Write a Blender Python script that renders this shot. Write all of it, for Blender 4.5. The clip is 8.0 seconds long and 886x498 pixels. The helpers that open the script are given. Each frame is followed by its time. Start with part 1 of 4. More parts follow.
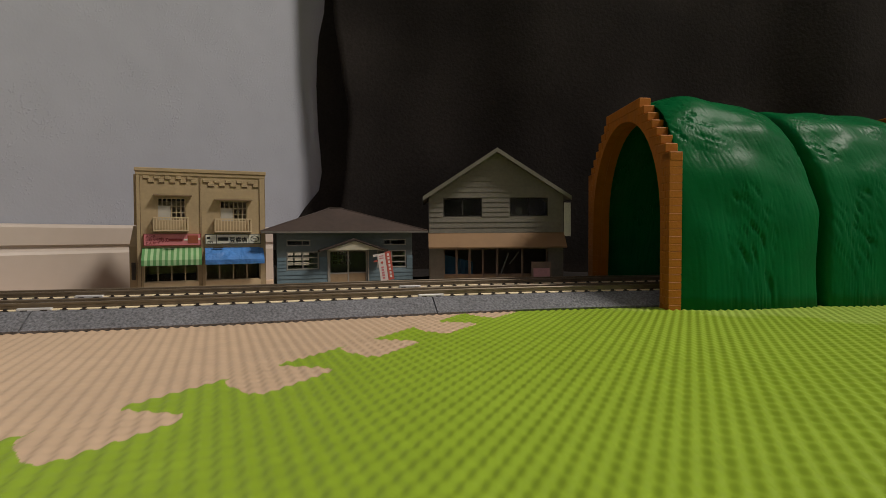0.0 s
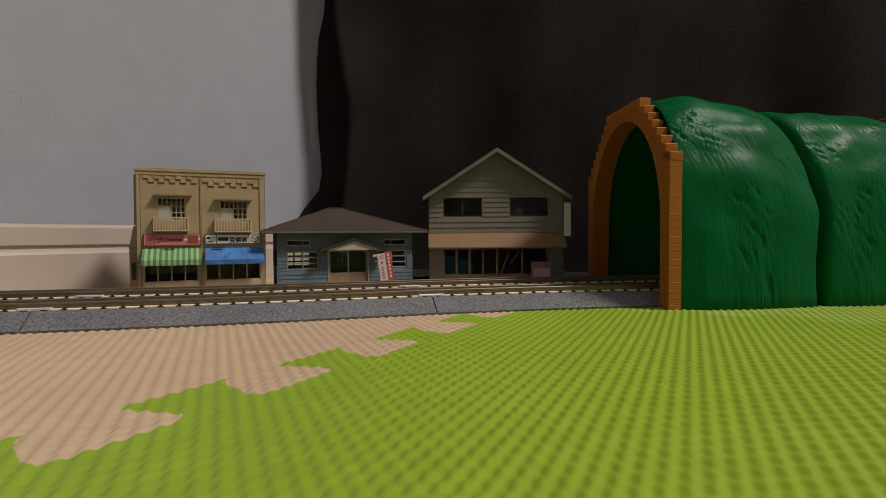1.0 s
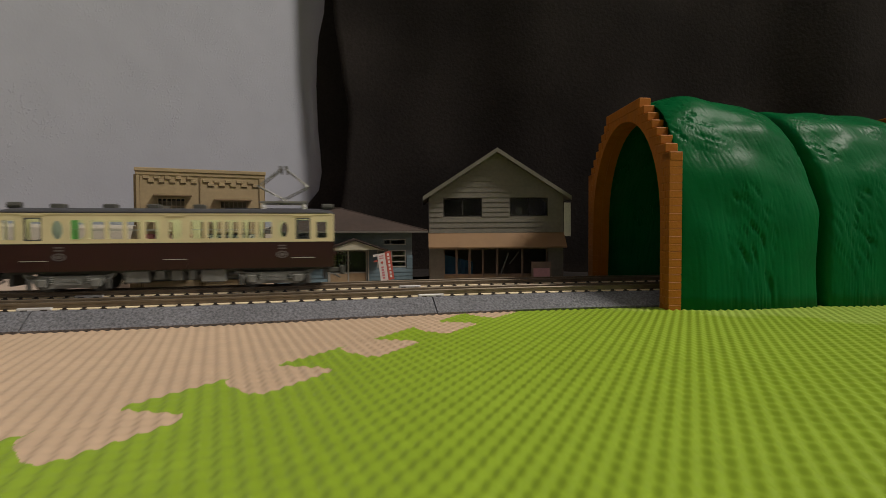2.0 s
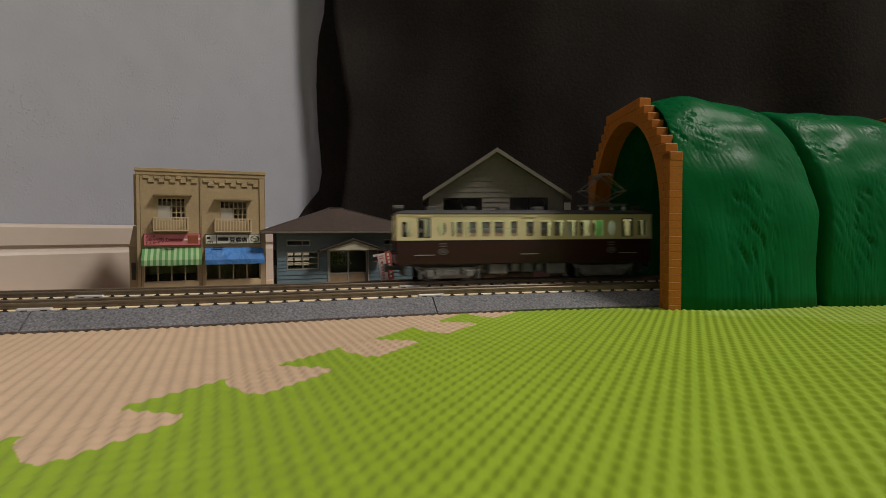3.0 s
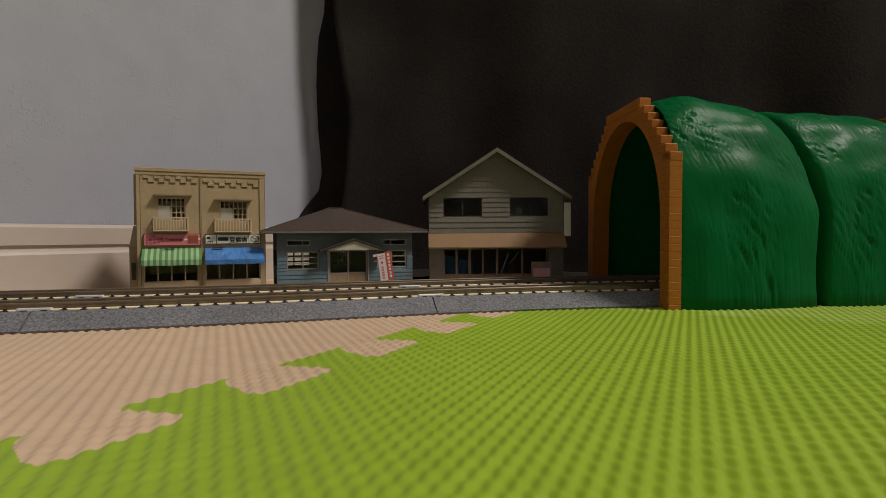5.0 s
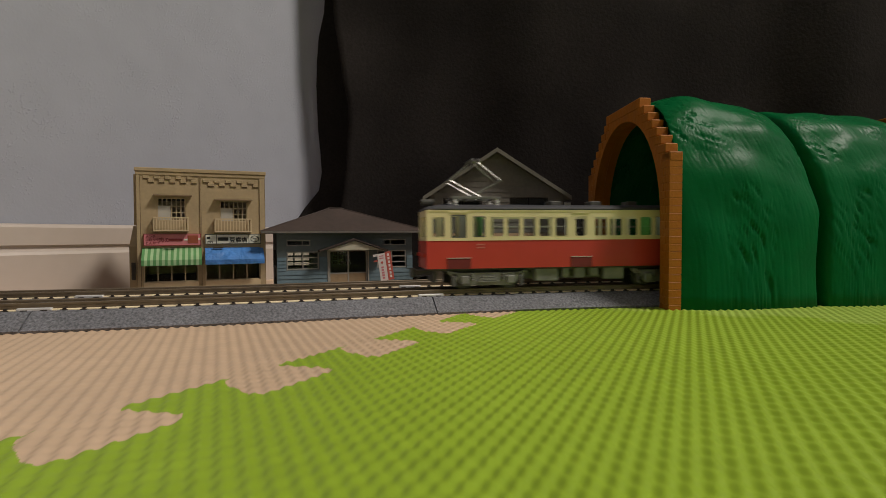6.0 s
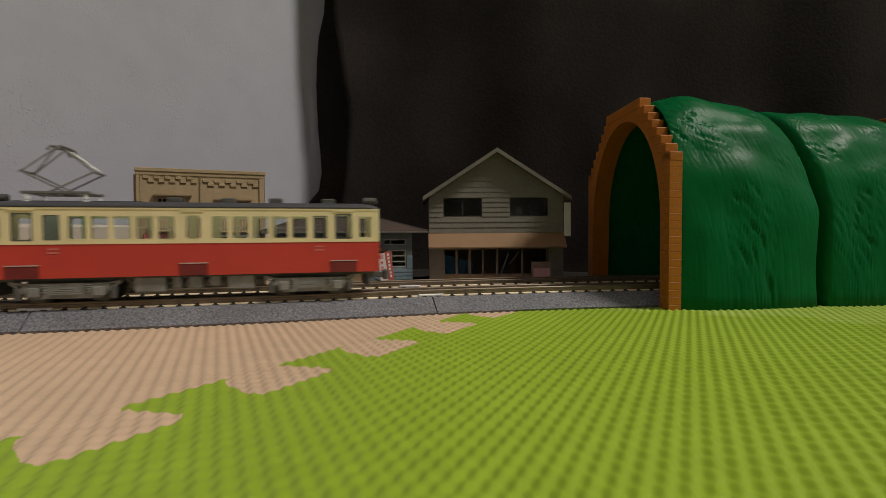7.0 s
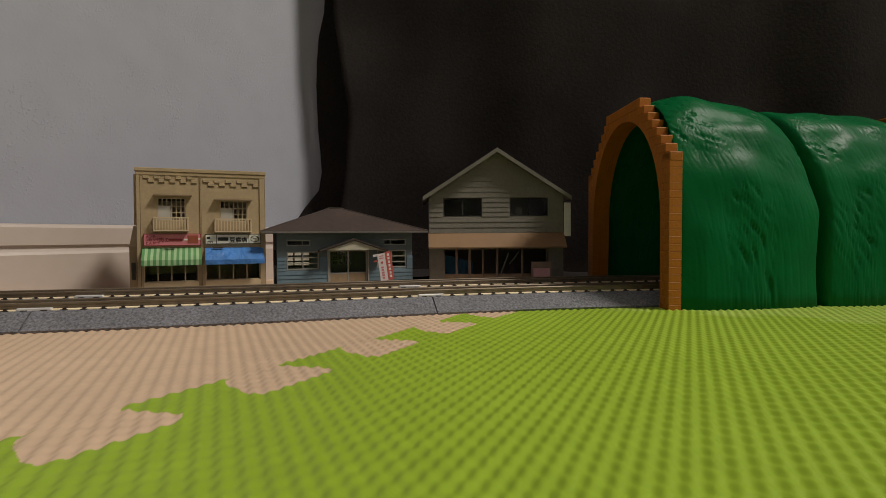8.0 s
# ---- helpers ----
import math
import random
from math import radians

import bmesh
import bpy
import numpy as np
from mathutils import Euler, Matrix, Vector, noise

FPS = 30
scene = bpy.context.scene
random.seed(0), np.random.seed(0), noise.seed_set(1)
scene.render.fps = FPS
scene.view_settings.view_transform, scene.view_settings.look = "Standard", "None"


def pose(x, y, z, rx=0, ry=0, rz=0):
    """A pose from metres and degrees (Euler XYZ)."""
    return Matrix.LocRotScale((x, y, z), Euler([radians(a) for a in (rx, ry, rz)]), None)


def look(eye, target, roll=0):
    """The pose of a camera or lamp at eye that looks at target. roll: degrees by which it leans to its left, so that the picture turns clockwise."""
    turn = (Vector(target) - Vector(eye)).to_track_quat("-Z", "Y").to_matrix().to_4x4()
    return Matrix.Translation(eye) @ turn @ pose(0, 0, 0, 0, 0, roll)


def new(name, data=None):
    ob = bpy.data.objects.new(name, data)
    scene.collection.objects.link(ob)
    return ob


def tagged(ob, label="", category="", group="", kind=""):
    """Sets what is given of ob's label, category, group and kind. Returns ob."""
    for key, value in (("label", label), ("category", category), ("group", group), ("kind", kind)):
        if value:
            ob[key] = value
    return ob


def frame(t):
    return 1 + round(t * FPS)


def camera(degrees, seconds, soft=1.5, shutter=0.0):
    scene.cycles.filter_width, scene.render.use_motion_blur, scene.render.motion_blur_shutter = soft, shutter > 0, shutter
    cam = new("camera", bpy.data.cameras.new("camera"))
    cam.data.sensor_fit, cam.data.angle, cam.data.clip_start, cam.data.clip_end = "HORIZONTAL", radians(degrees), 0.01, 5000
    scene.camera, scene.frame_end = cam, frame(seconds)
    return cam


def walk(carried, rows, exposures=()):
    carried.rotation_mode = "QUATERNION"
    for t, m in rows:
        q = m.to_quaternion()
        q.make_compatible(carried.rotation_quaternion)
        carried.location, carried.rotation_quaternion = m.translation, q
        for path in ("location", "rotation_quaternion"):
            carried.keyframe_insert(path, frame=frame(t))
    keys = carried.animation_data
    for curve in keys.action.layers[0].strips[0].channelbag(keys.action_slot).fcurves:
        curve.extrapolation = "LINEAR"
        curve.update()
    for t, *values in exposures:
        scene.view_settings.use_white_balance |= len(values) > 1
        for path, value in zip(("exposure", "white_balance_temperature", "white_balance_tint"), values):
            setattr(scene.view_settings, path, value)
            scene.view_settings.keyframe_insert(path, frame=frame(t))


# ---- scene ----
cam = camera(78.4, 8.0, soft=0.85, shutter=0.3)
EYE = (0.0, 0.0, 0.0233)
AIM = look(EYE, (0.0, 1.0, 0.0022), -0.436)
walk(cam, [(0.0, AIM), (8.0, AIM)], exposures=[(0.0, 0.0), (8.0, 0.0)])

# ---- light: one ceiling lamp in a closed room ----
world = bpy.data.worlds.new("room_air")
world.use_nodes = True
world.node_tree.nodes["Background"].inputs[0].default_value = (0.9, 0.85, 0.8, 1)
world.node_tree.nodes["Background"].inputs[1].default_value = 0.02
scene.world = world
LAMP_AT = (1.62, -0.42, 2.25)
lamp_data = bpy.data.lights.new("ceiling_lamp_light", "AREA")
lamp_data.shape, lamp_data.size, lamp_data.energy = "DISK", 0.60, 66.0
lamp_data.color = (1.0, 0.93, 0.84)
lamp = new("ceiling_lamp_light", lamp_data)
lamp.matrix_world = look(LAMP_AT, (LAMP_AT[0], LAMP_AT[1], 0.0))


# ---- materials ----
def material(name, color, rough=0.6, metal=0.0, vary=0.12, scale=200.0, bump=0.0, bump_scale=900.0, stain=0.1, stain_scale=25.0, spread=0.0, coat=0.0, spec=0.5):
    """Surface with grain and stains at two scales, fine relief, and a little difference between objects."""
    m = bpy.data.materials.new(name)
    m.use_nodes = True
    t = m.node_tree
    n, l = t.nodes, t.links
    b = n["Principled BSDF"]
    b.inputs["Metallic"].default_value = metal
    b.inputs["Coat Weight"].default_value = coat
    b.inputs["Specular IOR Level"].default_value = spec
    co = n.new("ShaderNodeTexCoord")
    base = n.new("ShaderNodeRGB")
    base.outputs[0].default_value = (*color, 1)
    last = base.outputs[0]
    for sc, amount, detail in ((scale, vary, 4.0), (stain_scale, stain, 3.0)):
        tex = n.new("ShaderNodeTexNoise")
        tex.inputs["Scale"].default_value, tex.inputs["Detail"].default_value = sc, detail
        l.new(co.outputs["Object"], tex.inputs["Vector"])
        span = n.new("ShaderNodeMapRange")
        span.inputs[1].default_value, span.inputs[2].default_value = 0.3, 0.7
        span.inputs[3].default_value, span.inputs[4].default_value = 1 - amount, 1 + amount
        l.new(tex.outputs["Fac"], span.inputs[0])
        mul = n.new("ShaderNodeVectorMath")
        mul.operation = "SCALE"
        l.new(last, mul.inputs[0])
        l.new(span.outputs[0], mul.inputs["Scale"])
        last = mul.outputs[0]
    if spread:
        info = n.new("ShaderNodeObjectInfo")
        span = n.new("ShaderNodeMapRange")
        span.inputs[3].default_value, span.inputs[4].default_value = 1 - spread, 1 + spread
        l.new(info.outputs["Random"], span.inputs[0])
        mul = n.new("ShaderNodeVectorMath")
        mul.operation = "SCALE"
        l.new(last, mul.inputs[0])
        l.new(span.outputs[0], mul.inputs["Scale"])
        last = mul.outputs[0]
    l.new(last, b.inputs["Base Color"])
    tex = n.new("ShaderNodeTexNoise")
    tex.inputs["Scale"].default_value = stain_scale * 2
    l.new(co.outputs["Object"], tex.inputs["Vector"])
    span = n.new("ShaderNodeMapRange")
    span.inputs[3].default_value, span.inputs[4].default_value = max(0.02, rough - 0.1), min(1.0, rough + 0.1)
    l.new(tex.outputs["Fac"], span.inputs[0])
    l.new(span.outputs[0], b.inputs["Roughness"])
    if bump:
        tex = n.new("ShaderNodeTexNoise")
        tex.inputs["Scale"].default_value, tex.inputs["Detail"].default_value = bump_scale, 5.0
        l.new(co.outputs["Object"], tex.inputs["Vector"])
        bp = n.new("ShaderNodeBump")
        bp.inputs["Strength"].default_value, bp.inputs["Distance"].default_value = bump, 0.3 / bump_scale
        l.new(tex.outputs["Fac"], bp.inputs["Height"])
        l.new(bp.outputs[0], b.inputs["Normal"])
    return m


def math_node(t, op, a, b=None):
    k = t.nodes.new("ShaderNodeMath")
    k.operation = op
    for i, v in enumerate((a, b)):
        if v is None:
            continue
        if isinstance(v, (int, float)):
            k.inputs[i].default_value = v
        else:
            t.links.new(v, k.inputs[i])
    return k.outputs[0]


def foam_material(name, color):
    return material(name, color, rough=0.55, vary=0.05, scale=150.0, bump=0.12, bump_scale=1800, stain=0.06, stain_scale=9.0)


def glass_material(name, tint=(0.9, 0.95, 0.92), rough=0.03):
    m = bpy.data.materials.new(name)
    m.use_nodes = True
    b = m.node_tree.nodes["Principled BSDF"]
    b.inputs["Base Color"].default_value = (*tint, 1)
    b.inputs["Roughness"].default_value = rough
    b.inputs["Transmission Weight"].default_value = 1.0
    b.inputs["IOR"].default_value = 1.2
    return m


FOAM_GREEN = foam_material("foam_green", (0.285, 0.425, 0.023))
FOAM_LIME = foam_material("foam_lime", (0.36, 0.50, 0.07))
FOAM_BEIGE = foam_material("foam_beige", (0.645, 0.466, 0.312))
WALLPAPER = material("wallpaper", (0.362, 0.371, 0.420), 0.85, vary=0.03, scale=60, bump=0.0, stain=0.04, stain_scale=6)
SKIRTING = material("skirting_white", (0.54, 0.46, 0.395), 0.45, vary=0.02, stain=0.03, stain_scale=8)
FLOORING = material("floor_board", (0.35, 0.24, 0.15), 0.5, vary=0.2, scale=30)
CEILING = material("ceiling_white", (0.8, 0.8, 0.78), 0.9, vary=0.03)
CLOTH = material("black_cloth", (0.0205, 0.0172, 0.0158), 0.95, spec=0.1, vary=0.2, scale=700, bump=0.5, bump_scale=560, stain=0.3, stain_scale=22)
BALLAST = material("grey_roadbed", (0.160, 0.162, 0.175), 0.75, vary=0.5, scale=1500, bump=0.9, bump_scale=1500, stain=0.12, stain_scale=60)
SLEEPER = material("brown_sleeper", (0.035, 0.025, 0.018), 0.6, vary=0.3, scale=600)
# Pale gold base colour carries the glint of the rail foot.
FOOT_GLINT = material("nickel_foot_glint", (1.0, 0.84, 0.56), 0.30, metal=0.1, vary=0.08, stain=0.08, stain_scale=80)
# Brown in the colour stands in for dark surroundings mirrored in the rail sides.
WEB = material("rail_web_mirrored_brown", (0.17, 0.13, 0.085), 0.4, metal=0.3, vary=0.2, scale=300)
JOINER = material("rail_joiner", (0.75, 0.74, 0.72), 0.45, metal=0.4)
PORTAL = material("orange_plastic", (0.345, 0.112, 0.006), 0.46, spec=0.3, vary=0.08, scale=120, bump=0.15, bump_scale=300, stain=0.1, stain_scale=30)
HILL = material("green_plastic", (0.0004, 0.103, 0.027), 0.38, spec=0.09, vary=0.06, scale=80, bump=0.1, bump_scale=500, stain=0.08, stain_scale=20)


# ---- mesh helpers ----
from mathutils.geometry import tessellate_polygon


SIZE = [1.0]  # factor from drawing to model, set before a thing is built


def mesh_of(name, bm, mat_, smooth=False):
    me = bpy.data.meshes.new(name)
    if SIZE[0] != 1.0:
        for v in bm.verts:
            v.co *= SIZE[0]
    bmesh.ops.recalc_face_normals(bm, faces=bm.faces)
    bm.to_mesh(me)
    bm.free()
    me.materials.append(mat_)
    if smooth:
        me.polygons.foreach_set("use_smooth", [True] * len(me.polygons))
    return me


def thing(name, m, label, category, group="", kind=""):
    ob = new(name)
    ob.empty_display_size = 0.01
    ob.matrix_world = m
    return tagged(ob, label, category, group, kind)


def part(name, bm, mat_, parent, label="", smooth=False):
    ob = new(name, mesh_of(name, bm, mat_, smooth))
    ob.parent = parent
    return tagged(ob, label)


def solo(name, bm, mat_, label, category, m=None, group="", kind="", smooth=False):
    ob = new(name, mesh_of(name, bm, mat_, smooth))
    if m is not None:
        ob.matrix_world = m
    return tagged(ob, label, category, group, kind)


def box(x0, x1, y0, y1, z0, z1, bevel=0.0, bm=None):
    out = bm or bmesh.new()
    tmp = bmesh.new()
    vs = [tmp.verts.new((x, y, z)) for z in (z0, z1) for y in (y0, y1) for x in (x0, x1)]
    for f in ((0, 1, 3, 2), (4, 6, 7, 5), (0, 4, 5, 1), (2, 3, 7, 6), (0, 2, 6, 4), (1, 5, 7, 3)):
        tmp.faces.new([vs[i] for i in f])
    if bevel:
        bmesh.ops.bevel(tmp, geom=tmp.edges[:], offset=bevel, segments=1, affect="EDGES")
    join(out, tmp)
    return out


def join(bm, tmp):
    tmp.verts.index_update()
    vs = [bm.verts.new(v.co) for v in tmp.verts]
    for f in tmp.faces:
        bm.faces.new([vs[v.index] for v in f.verts])
    tmp.free()


def prism(points, d0, d1, axis="y", bm=None):
    """A closed outline in the plane across axis, drawn out from d0 to d1."""
    out = bm or bmesh.new()

    def put(a, b, d):
        return {"x": (d, a, b), "y": (a, d, b), "z": (a, b, d)}[axis]
    lo = [out.verts.new(put(a, b, d0)) for a, b in points]
    hi = [out.verts.new(put(a, b, d1)) for a, b in points]
    k = len(points)
    for tri in tessellate_polygon([[Vector((a, b, 0)) for a, b in points]]):
        out.faces.new([lo[i] for i in tri])
        out.faces.new([hi[i] for i in tri][::-1])
    for i in range(k):
        out.faces.new((lo[i], lo[(i + 1) % k], hi[(i + 1) % k], hi[i]))
    return out


def rod(a, b, r, sides=6, bm=None):
    out = bm or bmesh.new()
    a, b = Vector(a), Vector(b)
    q = (b - a).to_track_quat("Z", "Y")
    rings = []
    for p in (a, b):
        rings.append([out.verts.new(p + q @ Vector((r * math.cos(2 * math.pi * i / sides), r * math.sin(2 * math.pi * i / sides), 0))) for i in range(sides)])
    for i in range(sides):
        out.faces.new((rings[0][i], rings[0][(i + 1) % sides], rings[1][(i + 1) % sides], rings[1][i]))
    out.faces.new(rings[0][::-1])
    out.faces.new(rings[1])
    return out


def wall_box(p, q, thick, z0, z1, bm=None):
    """A wall between two plan points, its body to the left of the way from p to q."""
    p, q = Vector((*p, 0)), Vector((*q, 0))
    n = Vector((-(q - p).y, (q - p).x, 0)).normalized() * thick
    return prism([(v.x, v.y) for v in (p, q, q + n, p + n)], z0, z1, "z", bm)


# ---- the room ----
WALL_P, WALL_U = Vector((-0.1729, 0.2120)), Vector((0.511, 0.860))
WALL_A = WALL_P - WALL_U * 2.9
WALL_B = WALL_P + WALL_U * 1.0
CORNERS = [WALL_A, WALL_B, Vector((2.6, WALL_B.y)), Vector((2.6, WALL_A.y))]
solo("floor", prism([(-2.6, -2.2), (3.0, -2.2), (3.0, 1.7), (-2.6, 1.7)], -0.06, -0.0102, "z"), FLOORING, "brown wooden floor boards under the mats", "floor", kind="structure")
solo("ceiling", prism([(-2.6, -2.2), (3.0, -2.2), (3.0, 1.7), (-2.6, 1.7)], 2.40, 2.45, "z"), CEILING, "plain white ceiling of the room", "ceiling", kind="structure")


def wallpaper_relief():
    """Embossed plaster flakes of the wallpaper."""
    t = WALLPAPER.node_tree
    co = t.nodes.new("ShaderNodeTexCoord")
    flakes = t.nodes.new("ShaderNodeTexNoise")
    flakes.inputs["Scale"].default_value, flakes.inputs["Detail"].default_value = 780, 3
    t.links.new(co.outputs["Object"], flakes.inputs["Vector"])
    where = t.nodes.new("ShaderNodeTexNoise")
    where.inputs["Scale"].default_value = 48
    t.links.new(co.outputs["Object"], where.inputs["Vector"])
    gate = t.nodes.new("ShaderNodeMapRange")
    gate.inputs[1].default_value, gate.inputs[2].default_value = 0.46, 0.74
    t.links.new(where.outputs["Fac"], gate.inputs[0])
    ramp = t.nodes.new("ShaderNodeMapRange")
    ramp.inputs[1].default_value, ramp.inputs[2].default_value = 0.56, 0.68
    t.links.new(flakes.outputs["Fac"], ramp.inputs[0])
    lumps = math_node(t, "MULTIPLY", ramp.outputs[0], gate.outputs[0])
    height = math_node(t, "ADD", lumps, math_node(t, "MULTIPLY", flakes.outputs["Fac"], 0.25))
    bp = t.nodes.new("ShaderNodeBump")
    bp.inputs["Strength"].default_value, bp.inputs["Distance"].default_value = 0.48, 0.0005
    t.links.new(height, bp.inputs["Height"])
    t.links.new(bp.outputs[0], t.nodes["Principled BSDF"].inputs["Normal"])


wallpaper_relief()
for wall_name, i in (("wall_west", 0), ("wall_north", 1), ("wall_east", 2), ("wall_south", 3)):
    solo(wall_name, wall_box(CORNERS[i], CORNERS[(i + 1) % 4], 0.1, -0.06, 2.4), WALLPAPER, "pale grey wall with embossed plaster wallpaper", "wall", kind="structure")


def skirting():
    """Moulded white board along the west wall: body, groove and rounded cap."""
    prof = [(0, -0.010), (0.0055, -0.010), (0.0055, 0.0176), (0.0048, 0.0188), (0.0045, 0.0198), (0.0029, 0.0200), (0.0029, 0.0212), (0.0042, 0.0215), (0.0042, 0.0286), (0.0034, 0.0295), (0.0020, 0.0300), (0, 0.0302)]
    a = math.atan2(WALL_U.y, WALL_U.x)
    bm = prism([(-y - 0.001, z) for y, z in prof], 0, (WALL_B - WALL_A).length, "x")
    solo("baseboard", bm, SKIRTING, "cream white moulded skirting board with a groove", "baseboard", pose(WALL_A.x, WALL_A.y, 0, 0, 0, math.degrees(a)), kind="structure")


skirting()


# ---- foam mats with jigsaw edges ----
MAT_D, MAT_N = Vector((0.4925, 0.8703)), Vector((0.8703, -0.4925))
TIP_NEAR, TIP_FAR, PITCH, FIRST = -0.0643, -0.0768, 0.02935, 0.0457


def jigsaw(base, tip, start, stop, first):
    """Square teeth with rounded corners, from start to stop along an edge: pairs (along, across)."""
    pts = [(start, base)]
    k = math.ceil((start - first + 0.018) / PITCH)
    while first + PITCH * k < stop:
        hi = first + PITCH * k
        lo = hi - 0.0181
        if lo > start:
            d = tip - base
            pts += [(lo + 0.0062, base), (lo + 0.0044, base + 0.02 * d), (lo + 0.0030, base + 0.09 * d), (lo + 0.0020, base + 0.22 * d), (lo + 0.0012, base + 0.40 * d), (lo + 0.0002, base + 0.70 * d), (lo, base + 0.84 * d), (lo + 0.0004, base + 0.94 * d), (lo + 0.0016, tip), (hi - 0.0026, tip), (hi - 0.0009, base + 0.95 * d), (hi, base + 0.84 * d), (hi - 0.0001, base + 0.72 * d), (hi - 0.0010, base + 0.5 * d), (hi - 0.0021, base + 0.22 * d), (hi - 0.0026, base + 0.06 * d), (hi - 0.0020, base)]
        k += 1
    return pts + [(stop, base)]


ROW_A, ROW_B, PITCH_A, PITCH_B, CELL, RELIEF = radians(-24.6), radians(22.5), 0.00214, 0.00235, 9, 0.00050


def inside(px, py, outline):
    """Which points lie inside a closed outline."""
    hit = np.zeros(px.shape, bool)
    for (x0, y0), (x1, y1) in zip(outline, outline[1:] + outline[:1]):
        if y0 != y1:
            hit ^= ((y0 > py) != (y1 > py)) & (px < (x1 - x0) * (py - y0) / (y1 - y0) + x0)
    return hit


def moulded_face(outline):
    """The face of a mat round the railway: two crossing sets of moulded rows that leave a lattice of bumps."""
    m = np.array([[math.cos(ROW_A), math.sin(ROW_A)], [math.cos(ROW_B), math.sin(ROW_B)]])
    inv = np.linalg.inv(m)
    i, j = np.meshgrid(np.arange(-1350, 1351), np.arange(-1350, 1351), indexing="ij")

    def plan(u, v):
        a, b = u * PITCH_A / CELL, v * PITCH_B / CELL
        return inv[0, 0] * a + inv[0, 1] * b, inv[1, 0] * a + inv[1, 1] * b

    cx, cy = plan(i + 0.5, j + 0.5)
    near = (cy > 0.02) & (cy < 0.25) & (np.abs(cx) < 0.04 + 0.86 * cy)
    i, j, cx, cy = i[near], j[near], cx[near], cy[near]
    keep = inside(cx, cy, outline)
    i, j = i[keep], j[keep]
    if len(i) == 0:
        return None
    corner = np.stack([(i + d) * 4096 + (j + e) for d, e in ((0, 0), (1, 0), (1, 1), (0, 1))], 1)
    ids, faces = np.unique(corner.ravel(), return_inverse=True)
    u = np.floor((ids + 2048) / 4096)
    v = ids - u * 4096
    x, y = plan(u, v)
    a, b = u * 2 * math.pi / CELL, v * 2 * math.pi / CELL
    tread = np.clip((x + 0.26 * y) / (0.36 * y), 0, 1)
    first, second = 0.30 + 0.65 * tread, 1.10 - 0.50 * tread
    h = first * np.cos(a) + second * np.cos(b) + 0.12 * (1 - np.cos(a)) * np.sin(b)
    z = RELIEF * (h - 1.62) / 3.6
    mesh = bpy.data.meshes.new("face")
    mesh.from_pydata(np.stack([x, y, z], 1).tolist(), [], faces.reshape(-1, 4).tolist())
    return mesh


def mat_tile(outline, mat_, label):
    outline = [tuple(MAT_D * q + MAT_N * p) for q, p in outline]
    bm = prism(outline, -0.010, -0.00060, "z")
    mesh = moulded_face(outline)
    if mesh:
        bm.from_mesh(mesh)
        bpy.data.meshes.remove(mesh)
    return solo("foam_mat", bm, mat_, label, "foam mat", group="play mats on the floor", smooth=True)


EDGE = jigsaw(TIP_FAR, TIP_NEAR, 0.002, 0.45, FIRST)
SEAM = [(q + 0.182, p) for p, q in jigsaw(-0.0035, 0.0035, -0.062, 0.200, -0.04)]
near_edge = [e for e in EDGE if e[0] < 0.180]
far_edge = [e for e in EDGE if e[0] > 0.180]
seam = [(q, p) for q, p in SEAM if p > -0.055]
mat_tile(near_edge + seam + [(0.1785, 0.200), (0.002, 0.200)], FOAM_GREEN, "lime green foam mat with jigsaw edge and ribbed face")
mat_tile(near_edge + far_edge + [(0.45, -0.40), (0.002, -0.40)], FOAM_BEIGE, "beige foam mat with jigsaw edge and ribbed face")
mat_tile(far_edge + [(0.45, 0.200), (0.1785, 0.200)] + seam[::-1], FOAM_LIME, "pale lime foam mat with jigsaw edge")
mat_tile([(0.002, -0.40), (0.002, 0.200), (-0.30, 0.200), (-0.30, -0.40)], FOAM_GREEN, "lime green foam mat with ribbed face")
mat_tile([(-0.30, 0.2002), (0.45, 0.2002), (0.45, 0.500), (-0.30, 0.500)], FOAM_GREEN, "lime green foam mat with ribbed face")


# ---- the railway ----
GAP, HEAD, GAUGE = 0.0331, 0.0071, 0.0090
START, TURN0 = Vector((-0.0259, 0.1714)), 0.3129
RADIUS, WEST_RADIUS, ENTRY, ENTRY_RADIUS = 0.476, -0.77, -0.124, 0.13
TUNNEL0, TUNNEL1 = 0.105, 0.235


def along(s, off=0.0):
    """Plan point and heading on the line at arc length s, moved to its far side by off."""
    def bend(p, a, d, radius):
        n = Vector((-math.sin(a), math.cos(a)))
        c = p - n * radius
        a2 = a - d / radius
        return c + Vector((-math.sin(a2), math.cos(a2))) * radius, a2
    p, a = START, TURN0
    if s < 0:
        p, a = bend(p, a, max(s, ENTRY), WEST_RADIUS)
        if s < ENTRY:
            p, a = bend(p, a, s - ENTRY, ENTRY_RADIUS)
    else:
        p, a = bend(p, a, min(s, TUNNEL0), RADIUS)
        if s > TUNNEL0:
            p, a = p + Vector((math.cos(a), math.sin(a))) * (min(s, TUNNEL1) - TUNNEL0), a
        if s > TUNNEL1:
            p, a = bend(p, a, s - TUNNEL1, 0.282)
    return p + Vector((-math.sin(a), math.cos(a))) * off, a


